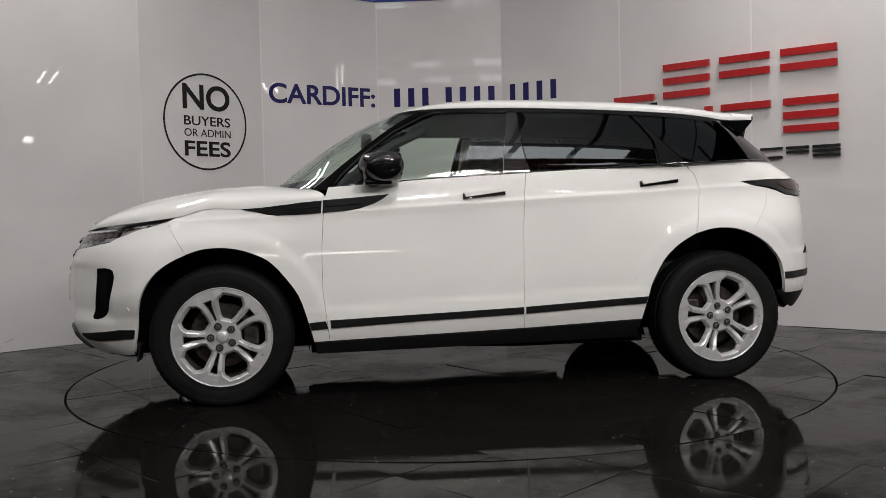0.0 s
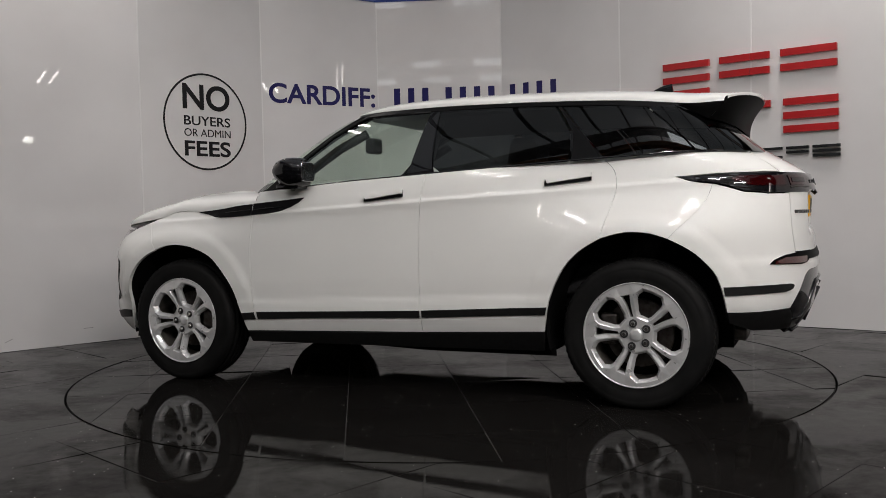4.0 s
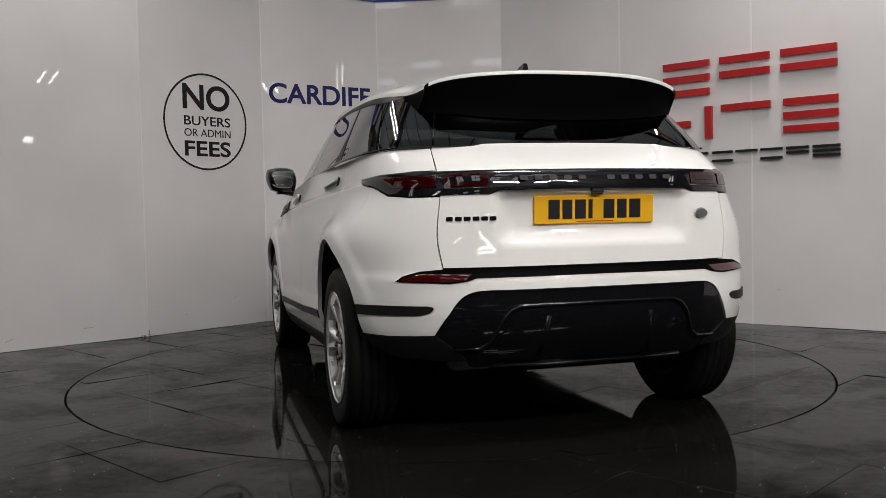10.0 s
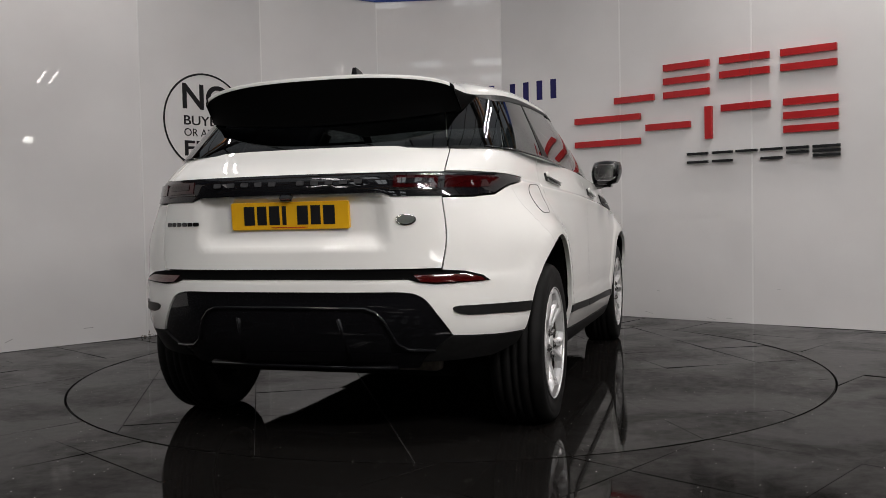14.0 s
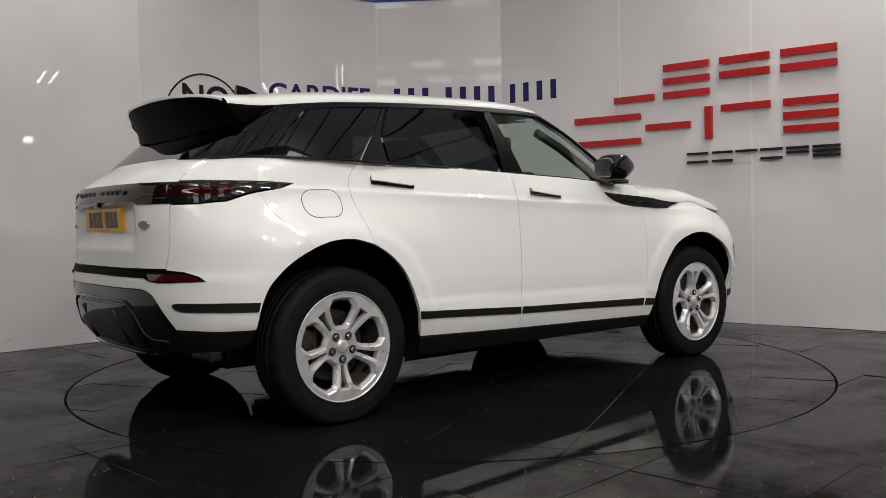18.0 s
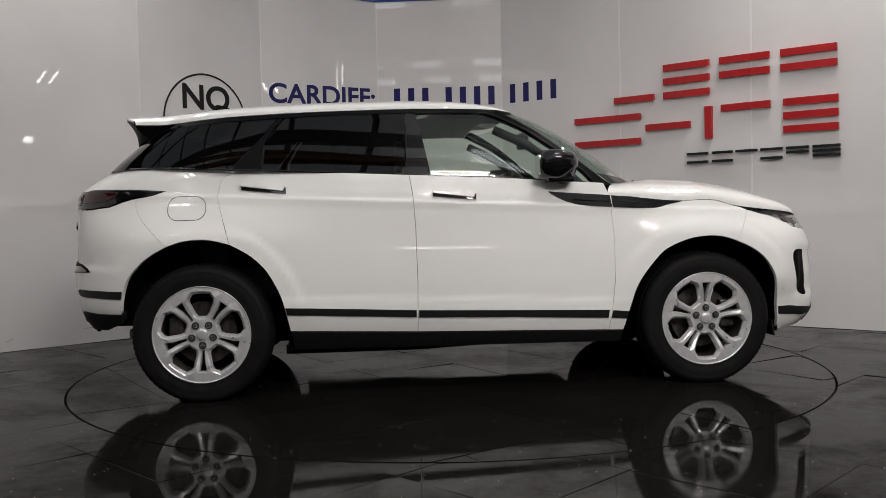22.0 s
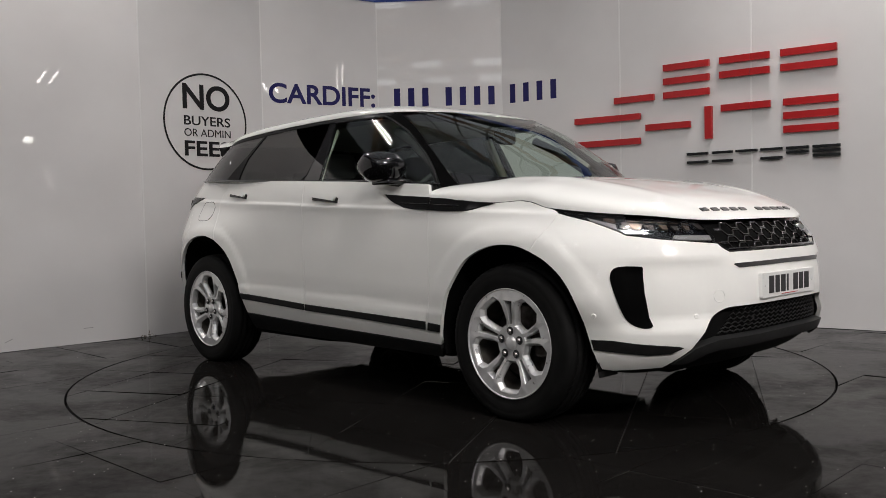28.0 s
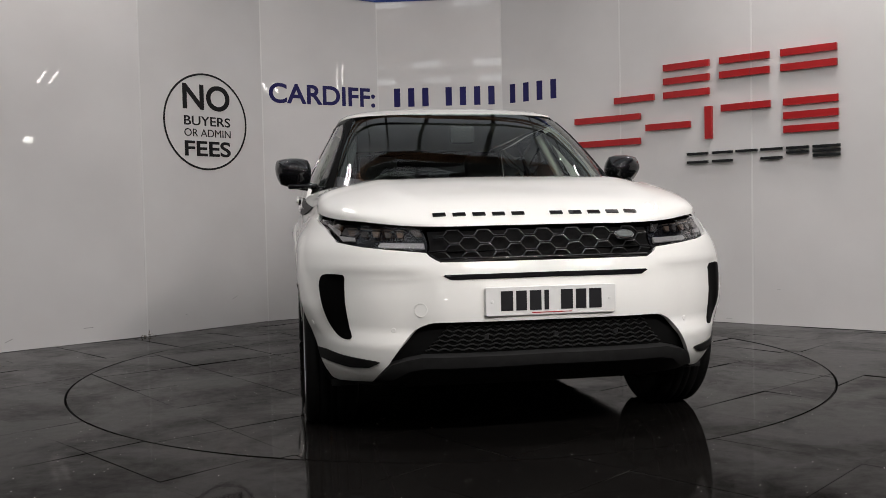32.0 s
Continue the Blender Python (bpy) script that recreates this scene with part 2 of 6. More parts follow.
def hermite(table, x):
    """Smooth curve through a short table of (x, value)."""
    if x <= table[0][0]:
        return table[0][1]
    if x >= table[-1][0]:
        return table[-1][1]
    for i in range(len(table) - 1):
        if x <= table[i + 1][0]:
            break
    x0, y0 = table[i]
    x1, y1 = table[i + 1]

    def slope(k):
        if k in (0, len(table) - 1):
            return 0.0 if len(table) < 3 else (table[min(k + 1, len(table) - 1)][1] - table[max(k - 1, 0)][1]) / (table[min(k + 1, len(table) - 1)][0] - table[max(k - 1, 0)][0])
        a = (table[k][1] - table[k - 1][1]) / (table[k][0] - table[k - 1][0])
        b = (table[k + 1][1] - table[k][1]) / (table[k + 1][0] - table[k][0])
        return 0.0 if a * b <= 0 else 2 * a * b / (a + b)
    h, t = x1 - x0, (x - x0) / (x1 - x0)
    return ((2 * t**3 - 3 * t**2 + 1) * y0 + (t**3 - 2 * t**2 + t) * h * slope(i) + (3 * t**2 - 2 * t**3) * y1 + (t**3 - t**2) * h * slope(i + 1))


def smoothstep(a, b, x):
    t = min(max((x - a) / (b - a), 0), 1)
    return t * t * (3 - 2 * t)


# ---- the booth: facets of white boards on a ring, dark hall behind the camera ----
# inner corners of the boards on the floor plan, each board 1.2 m wide
PLAN = [(-4.50, -2.55), (-4.40, -1.34), (-4.05, -0.17), (-3.38, 0.84), (-2.482, 1.665), (-1.674, 2.585), (-0.652, 3.19), (0.568, 3.13), (1.581, 2.393), (2.496, 1.644), (3.47, 0.91), (4.12, -0.12), (4.45, -1.30), (4.55, -2.50)]
TOP = 3.06


def facet(i):
    """Start, direction, width and inward normal of a board."""
    p, q = Vector((*PLAN[i], 0)), Vector((*PLAN[i + 1], 0))
    d = (q - p).normalized()
    return p, d, (q - p).length, Vector((d.y, -d.x, 0))


def on_wall(i, u, z, off=0.0):
    """Pose on a board: x along it, y up, z out into the booth."""
    p, d, w, n = facet(i)
    o = p + d * u + n * off
    return Matrix(((d.x, 0, n.x, o.x), (d.y, 0, n.y, o.y), (0, 1, 0, z), (0, 0, 0, 1)))


def strip_of(inner, outer, z0, z1):
    """A band of walling that follows the boards, between two distances behind their faces."""
    verts, faces = [], []
    for k in range(len(PLAN)):
        n = Vector((0, 0, 0))
        for j in (k - 1, k):
            if 0 <= j < len(PLAN) - 1:
                n += facet(j)[3]
        n.normalize()
        c = Vector((*PLAN[k], 0))
        for off, z in ((inner, z0), (outer, z0), (inner, z1), (outer, z1)):
            q = c - n * off
            verts.append((q.x, q.y, z))
    for i in range(len(PLAN) - 1):
        a, b = 4 * i, 4 * i + 4
        faces += [(a, b, b + 2, a + 2), (a + 1, a + 3, b + 3, b + 1), (a + 2, b + 2, b + 3, a + 3), (a, a + 1, b + 1, b)]
    a = 4 * (len(PLAN) - 1)
    faces += [(0, 2, 3, 1), (a, a + 1, a + 3, a + 2)]
    return verts, faces


def build_booth():
    v, f = strip_of(0.016, 0.12, 0.0, TOP)
    wall = tagged(put("wall_booth", mesh_of("wall_booth", v, f, False), GROUT), "curved wall of glossy white boards round the turntable", "wall", kind="structure")
    for i in range(len(PLAN) - 1):
        p, d, w, n = facet(i)
        bm = box(bmesh.new(), 0.003, w - 0.003, 0.002, TOP, -0.014, 0.0, 0.0012)
        part("panel", bm, WALL, wall, m=on_wall(i, 0, 0))
        bm = box(bmesh.new(), -0.007, 0.007, 0.0, TOP, -0.012, 0.0018, 0.0015)
        part("joint_strip", bm, JOINT, wall, m=on_wall(i, 0, 0))
    rng = random.Random(5)
    for k in range(26):
        r = rng.uniform(0.0015, 0.005) * (1.4 if k < 4 else 1)
        pts = [(r * (0.6 + 0.6 * rng.random()) * math.cos(q * 0.7), r * (0.6 + 1.2 * rng.random()) * math.sin(q * 0.7)) for q in range(9)]
        bm = bmesh.new()
        bm.faces.new([bm.verts.new((x, y, 0.0)) for x, y in pts])
        low = k % 3
        part("rust_stain", bm, RUST, wall, "olive brown grime at a board joint", m=on_wall(4, rng.gauss(0, 0.035) if low else rng.gauss(0.010, 0.004), abs(rng.gauss(0, 0.006)) + 0.006 if low else rng.uniform(0.01, 0.05), 0.0026 + 0.00005 * k))
    hatch = tagged(part("access_panel", box(bmesh.new(), 0.0, 0.45, 0.0, 0.60, 0.0, 0.016, 0.003), WALL, m=on_wall(7, 0.783, 0.155, 0.001)), "white raised access panel low on the booth wall", "panel", kind="structure")
    for k in range(9):
        i = rng.choice((3, 4, 8, 8, 9, 9))
        bm = box(bmesh.new(), 0.0, rng.uniform(0.02, 0.09), 0.0, rng.uniform(0.002, 0.005), 0.0, 0.0006)
        part("scuff", bm, SCUFF, wall, m=on_wall(i, rng.uniform(0.1, 1.0), rng.uniform(0.03, 0.35), 0.0004) @ pose(0, 0, 0, 0, 0, rng.uniform(-25, 25)))
    bm = bmesh.new()
    for i in range(4, 9):
        p, d, w, n = facet(i)
        one = box(bmesh.new(), 0.0, w, TOP, TOP + 0.12, -0.1, 0.01)
        one.transform(on_wall(i, 0, 0))
        me = bpy.data.meshes.new("piece")
        one.to_mesh(me)
        bm.from_mesh(me)
        one.free()
        bpy.data.meshes.remove(me)
    tagged(part("trim_fascia", bm, BLUE, None), "blue fascia along the top of the booth wall", "trim", kind="structure")


TILT = random.Random(11)


def tile(corners, keep, radius):
    """One granite tile, cut to the table's edge: keep 1 inside the circle, -1 outside it."""
    ring = []
    far = [Vector(c).length for c in corners]
    steps = 1 if min(far) > radius + 0.45 or max(far) < radius else 40
    for i in range(4):
        p, q = Vector(corners[i]), Vector(corners[(i + 1) % 4])
        ring += [p.lerp(q, k / steps) for k in range(steps)]
    good = [(p.length <= radius) == (keep > 0) for p in ring]
    if not any(good):
        return None
    k = good.index(True)
    ring, good = ring[k:] + ring[:k], good[k:] + good[:k]
    out, i, n = [], 0, len(ring)
    while i < n:
        if good[i]:
            out.append(ring[i])
            i += 1
            continue
        j = i
        while j < n and not good[j]:
            j += 1
        a = math.atan2(ring[i - 1].y, ring[i - 1].x)
        b = math.atan2(ring[j % n].y, ring[j % n].x)
        b = a + (b - a + math.pi) % (2 * math.pi) - math.pi
        m = max(2, int(abs(b - a) / 0.02))
        out += [Vector((radius * math.cos(a + (b - a) * q / m), radius * math.sin(a + (b - a) * q / m))) for q in range(m + 1)]
        i = j
    n = len(out)
    if n < 4:
        return None
    area = sum(out[i - 1].x * out[i].y - out[i].x * out[i - 1].y for i in range(n)) / 2
    if abs(area) < 0.0002:
        return None
    c = sum(out, Vector((0, 0))) / n
    v = [(p.x, p.y, -0.0005) for p in out] + [(p.x, p.y, -0.006) for p in out]
    v = [(c.x + (x - c.x) * 0.9994, c.y + (y - c.y) * 0.9994, 0.0) for x, y, z in v[:n]] + v
    ta, tb = (max(-0.0055, min(0.0055, TILT.gauss(0, 0.004))) for _ in range(2))
    v = [(x, y, z + ta * (x - c.x) + tb * (y - c.y)) for x, y, z in v]
    f = [tuple(range(n))]
    for r in (0, 1):
        f += [(r * n + i, (r + 1) * n + i, (r + 1) * n + (i + 1) % n, r * n + (i + 1) % n) for i in range(n)]
    return mesh_of("tile", v, f, False)


def tiles(parent, angle, c1, c2, size, keep, radius, ok):
    d = Vector((math.cos(radians(angle)), math.sin(radians(angle))))
    e = Vector((-d.y, d.x))
    g = 0.0018
    for i in range(-10, 11):
        for j in range(-10, 11):
            u, w = c1 + i * size, c2 + j * size
            c = d * (u + size / 2) + e * (w + size / 2)
            if not ok(c):
                continue
            me = tile([d * a + e * b for a, b in ((u + g, w + g), (u + size - g, w + g), (u + size - g, w + size - g), (u + g, w + size - g))], keep, radius)
            if me:
                put("tile", me, GRANITE, parent)


def in_booth(c):
    lim = [Vector(p) for p in PLAN]
    r, n = False, len(lim)
    for i in range(n):
        a, b = lim[i], lim[i - 1]
        if (a.y > c.y) != (b.y > c.y) and c.x < (b.x - a.x) * (c.y - a.y) / (b.y - a.y) + a.x:
            r = not r
    return r


def build_floor():
    bm = bmesh.new()
    seg = 96
    inner = [bm.verts.new((2.247 * math.cos(2 * math.pi * i / seg), 2.247 * math.sin(2 * math.pi * i / seg), -0.003)) for i in range(seg)]
    outer = [bm.verts.new((4.95 * math.cos(2 * math.pi * i / seg), 4.95 * math.sin(2 * math.pi * i / seg), -0.003)) for i in range(seg)]
    rim = [bm.verts.new((v.co.x * 3.6, v.co.y * 3.6, -0.003)) for v in outer]
    low = [bm.verts.new((v.co.x, v.co.y, -0.05)) for v in inner]
    for i in range(seg):
        j = (i + 1) % seg
        bm.faces.new((inner[i], outer[i], outer[j], inner[j]))
        bm.faces.new((low[i], inner[i], inner[j], low[j])).material_index = 2
        bm.faces.new((outer[i], rim[i], rim[j], outer[j])).material_index = 1
    bm.faces.new(low).material_index = 2
    floor = part("floor", bm, GROUT)
    floor.data.materials.append(GRANITE)
    floor.data.materials.append(DARK)
    tagged(floor, "polished black granite tile floor with fine sparkle", "floor", kind="structure")
    tiles(floor, -44.0, 0.32, -0.07, 0.6, -1, 2.247, lambda c: (any(in_booth(c + Vector(k)) for k in ((0, 0), (0.42, 0), (-0.42, 0), (0, 0.42), (0, -0.42))) or c.y < -2.3 and abs(c.x) < 4.2 and c.y > -5.2) and c.length > 1.78)


def build_turntable():
    t = tagged(new("turntable"), "round car turntable paved with polished black granite tiles", "turntable")
    v, f = revolve([(0.0, -0.03), (2.2345, -0.03), (2.2345, -0.003), (0.0, -0.003)], 128, "z")
    put("disc", mesh_of("disc", v, f, False), GROUT, t)
    tiles(t, 29.0, 0.03, 0.0, 0.6, 1, 2.2345, lambda c: c.length < 2.7)
    return t


def build_hall():
    """The dark hall that the booth stands in: sheet walls, roof with timber trusses and pale roof lights."""
    plain = mottled(material("hall_sheet", (0.10, 0.10, 0.10), 0.7), (0.05, 0.05, 0.05), (0.10, 0.10, 0.095), 2)
    for name, d in (("wall_back", (-12, 12, -20.2, -20, 0, 6)), ("wall_front", (-12, 12, 9, 9.2, 0, 6)), ("wall_west", (-12.2, -12, -20.2, 9.2, 0, 6)), ("wall_east", (12, 12.2, -20.2, 9.2, 0, 6))):
        tagged(boxed(name, d, plain), "dark sheet-clad hall wall", "wall", kind="structure")
    roofm = mottled(material("roof_sheet", (0.12, 0.12, 0.125), 0.7), (0.10, 0.10, 0.105), (0.16, 0.16, 0.165), 2)
    roof = tagged(boxed("ceiling", (-12.2, 12.2, -20.2, 9.2, 6.0, 6.12), roofm), "grey sheet hall roof", "ceiling", kind="structure")
    timber = mottled(material("truss_timber", (0.32, 0.15, 0.06), 0.6), (0.24, 0.11, 0.045), (0.40, 0.19, 0.08), 6)
    bluep = material("blue_steel", (0.02, 0.05, 0.16), 0.5)
    truss = tagged(new("roof_truss"), "brown timber roof truss under the hall roof", "roof truss", "roof trusses")
    boxed("tie_beam", (-12, 12, -0.07, 0.07, 4.75, 4.95), timber, truss)
    for x0, x1, z0, z1 in ((-12, -6, 4.9, 5.9), (-6, 0, 5.9, 4.9), (0, 6, 4.9, 5.9), (6, 12, 5.9, 4.9)):
        v, f = tube([(x0, 0, z0), (x1, 0, z1)], 0.09, 6)
        put("brace", mesh_of("brace", v, f, False), timber, truss)
    truss.matrix_basis = pose(0, -9.5, 0)
    for y in (-6.5, -3.2, 0.6, 4.0, 7.0):
        copy_thing(truss, pose(0.4 if y < 0 else -0.5, y, 0))
    for k, x in enumerate((-5.2, 5.2)):
        v, f = tube([(x, -2.0, 0), (x, -2.0, 6.0)], 0.09, 10)
        tagged(put("steel_post", mesh_of("steel_post", v, f, True), bluep), "blue painted round steel post beside the booth", "post", "posts")
    pane = bpy.data.materials.new("roof_light_pane")
    pane.use_nodes = True
    b = bsdf(pane)
    b.inputs["Base Color"].default_value = (0.7, 0.72, 0.75, 1)
    b.inputs["Emission Color"].default_value = (0.86, 0.93, 1.0, 1)
    b.inputs["Emission Strength"].default_value = ROOF_LIGHT
    for y0, y1 in ((-9.3, -6.7), (-6.3, -3.4), (-3.0, 0.4), (0.8, 3.8), (4.2, 6.8)):
        for x0 in (-6.0, -3.0, 0.0, 3.0):
            r = tagged(new("roof_light"), "pale translucent roof light in the hall roof", "roof light", "roof lights", kind="structure")
            for i in range(3):
                boxed("pane", (x0 + i + 0.04, x0 + i + 0.96, y0, y1, 5.97, 5.99), pane, r)
    clear = bpy.data.materials.new("clear_pane")
    clear.use_nodes = True
    bsdf(clear).inputs["Emission Color"].default_value = (0.9, 0.97, 1.0, 1)
    bsdf(clear).inputs["Emission Strength"].default_value = 5.0
    for x0 in (1.35,):
        r = tagged(new("roof_light"), "narrow clear roof light in the hall roof", "roof light", "narrow roof lights", kind="structure")
        for i in range(3):
            boxed("pane", (x0 + 0.78 * i + 0.02, x0 + 0.78 * i + 0.70, -3.75, -3.12, 5.93, 5.95), clear, r)
    bright = bpy.data.materials.new("daylight_pane")
    bright.use_nodes = True
    bsdf(bright).inputs["Emission Color"].default_value = (0.93, 0.97, 1.0, 1)
    bsdf(bright).inputs["Emission Strength"].default_value = FAR_LIGHT
    # glazed skylights in pairs, each of two panes with a bar between
    for y0 in (-16.6, -13.6, -9.0, -6.3):
        for x0 in (-4.2, -2.45, -0.7, 1.05, 2.8):
            if y0 < -10 and x0 > 0:
                continue
            r = tagged(new("skylight"), "bright glazed skylight with crossbars in the roof", "skylight", "skylights", kind="structure")
            for k in (0.0, 0.42):
                for h in (0.0, 0.62):
                    boxed("pane", (x0 + k, x0 + k + 0.36, y0 + h, y0 + h + 0.55, 5.26, 5.28), bright, r)
            boxed("skylight_frame", (x0 - 0.08, x0 + 0.86, y0 - 0.08, y0 + 1.25, 5.29, 5.99), roofm, r)
    glow = bpy.data.materials.new("lamp_glow")
    glow.use_nodes = True
    bsdf(glow).inputs["Emission Color"].default_value = (1.0, 0.97, 0.92, 1)
    bsdf(glow).inputs["Emission Strength"].default_value = 14.0
    spot = tagged(new("round_lamp"), "bright round lamp hung beside the booth", "lamp")
    v, f = revolve([(0.0, -0.07), (0.07, -0.05), (0.09, 0.0), (0.07, 0.05), (0.0, 0.07)], 16, "z")
    put("bulb", mesh_of("bulb", v, f), glow, spot, m=pose(6.4, -4.47, 2.565))
    v, f = tube([(6.4, -4.47, 2.63), (6.4, -4.47, 5.98)], 0.008, 6)
    put("cord", mesh_of("cord", v, f), roofm, spot)
    batten = tagged(new("batten_lamp"), "upright twin-tube lamp on the post beside the booth", "lamp")
    for k in (0.0, 0.07):
        v, f = tube([(5.16 + k, -1.46 + k, 2.95), (5.16 + k, -1.46 + k, 3.75)], 0.009, 8)
        put("tube", mesh_of("tube", v, f), glow, batten)
    boxed("housing", (5.18, 5.26, -2.05, -1.40, 2.9, 3.8), roofm, batten)
    for px, pz, w in ((-3.4, 1.0, 1.5), (-1.1, 1.35, 1.2), (1.7, 1.05, 1.5), (3.9, 1.4, 1.2), (-2.2, 1.9, 1.5), (3.0, 2.1, 1.5)):
        wl = tagged(new("strip_lamp"), "single-tube lamp hung low in the hall", "lamp", "low strip lamps")
        boxed("housing", (px - w / 2 - 0.05, px + w / 2 + 0.05, -9.99, -9.93, pz + 0.03, pz + 0.09), roofm, wl)
        v, f = tube([(px - w / 2, -9.91, pz), (px + w / 2, -9.91, pz)], 0.016, 8)
        put("tube", mesh_of("tube", v, f), glow, wl)
        for k in (-0.4, 0.4):
            boxed("hanger", (px + k - 0.01, px + k + 0.01, -9.97, -9.95, pz + 0.08, 5.98), roofm, wl)
    shell = material("lamp_housing", (0.6, 0.6, 0.6), 0.4)
    for px, py, pz, rot, _ in LIGHTS:
        lamp = tagged(new("ceiling_lamp"), "twin-tube lamp hung from the hall roof", "lamp", "tube lamps")
        boxed("housing", (-0.8, 0.8, -0.2, 0.2, 0.02, 0.08), shell, lamp, bevel=0.01)
        for k in (-0.5, 0.5):
            v, f = tube([(k, 0, 0.08), (k, 0, 5.98 - pz)], 0.006, 6)
            put("hanger", mesh_of("hanger", v, f), shell, lamp)
        lamp.matrix_basis = pose(px, py, pz, 0, 0, rot)


build_booth()
build_floor()
TABLE = build_turntable()
build_hall()

# ---- the car: shell charts (s runs from the middle of the nose round the left side to the middle of the tail) ----
from mathutils.geometry import delaunay_2d_cdt

NOSE = [(0.20, 1.98), (0.25, 2.08), (0.31, 2.155), (0.36, 2.19), (0.45, 2.21), (0.56, 2.215), (0.70, 2.2), (0.80, 2.165), (0.90, 2.10), (1.0, 2.04), (1.25, 1.9)]
TAIL = [(0.22, -1.93), (0.30, -2.0), (0.40, -2.08), (0.48, -2.117), (0.60, -2.136), (0.68, -2.135), (0.72, -2.12), (0.85, -2.115), (1.00, -2.12), (1.10, -2.10), (1.15, -2.04), (1.22, -1.92), (1.30, -1.82)]
SIDE = [(0.22, 0.85), (0.27, 0.88), (0.33, 0.908), (0.40, 0.929), (0.45, 0.935), (0.485, 0.935), (0.515, 0.932), (0.55, 0.934), (0.62, 0.937), (0.70, 0.937), (0.85, 0.933), (0.96, 0.931), (1.006, 0.935), (1.018, 0.924), (1.05, 0.918), (1.12, 0.900), (1.18, 0.878), (1.25, 0.850)]
ROOF_F = [(1.04, 1.21), (1.10, 1.10), (1.22, 0.945), (1.33, 0.79), (1.42, 0.645), (1.49, 0.50), (1.54, 0.375), (1.60, 0.2)]
ROOF_R = [(1.15, -1.95), (1.22, -1.90), (1.33, -1.78), (1.45, -1.64), (1.50, -1.58), (1.60, -1.50)]
CABIN = [(1.04, 0.920), (1.10, 0.896), (1.16, 0.870), (1.22, 0.841), (1.30, 0.80), (1.40, 0.745), (1.48, 0.70), (1.53, 0.672), (1.60, 0.62)]


def body_half(x, z):
    zz = z + (0.03 + 0.015 * smoothstep(0.8, 0.95, z)) * x
    w = hermite(SIDE, zz)
    up = smoothstep(0.80, 1.12, z)
    w -= up * 0.085 * smoothstep(-0.3, -1.6, x)
    w -= smoothstep(0.80, 0.98, z) * (0.012 * smoothstep(0.2, 0.7, x) + 0.045 * smoothstep(0.8, 1.4, x))
    low = 1 - smoothstep(0.84, 1.06, z)
    w += low * (0.022 * math.exp(-((x - 1.42) / 0.40) ** 2) + 0.034 * math.exp(-((x - 1.76) / 0.20) ** 2) * (1 - smoothstep(0.72, 0.9, z)) + 0.034 * math.exp(-((x + 1.46) / 0.40) ** 2)) * smoothstep(0.38, 0.60, z)
    for cx, cz in ((1.345, 0.36), (-1.34, 0.385)):
        w += 0.009 * smoothstep(0.56, 0.50, math.hypot(x - cx, z - cz)) * smoothstep(0.40, 0.5, z)
    return w


def cabin_half(x, z):
    return hermite(CABIN, z + 0.022 * x) - 0.045 * smoothstep(-1.2, -1.9, x) * smoothstep(1.55, 1.20, z)


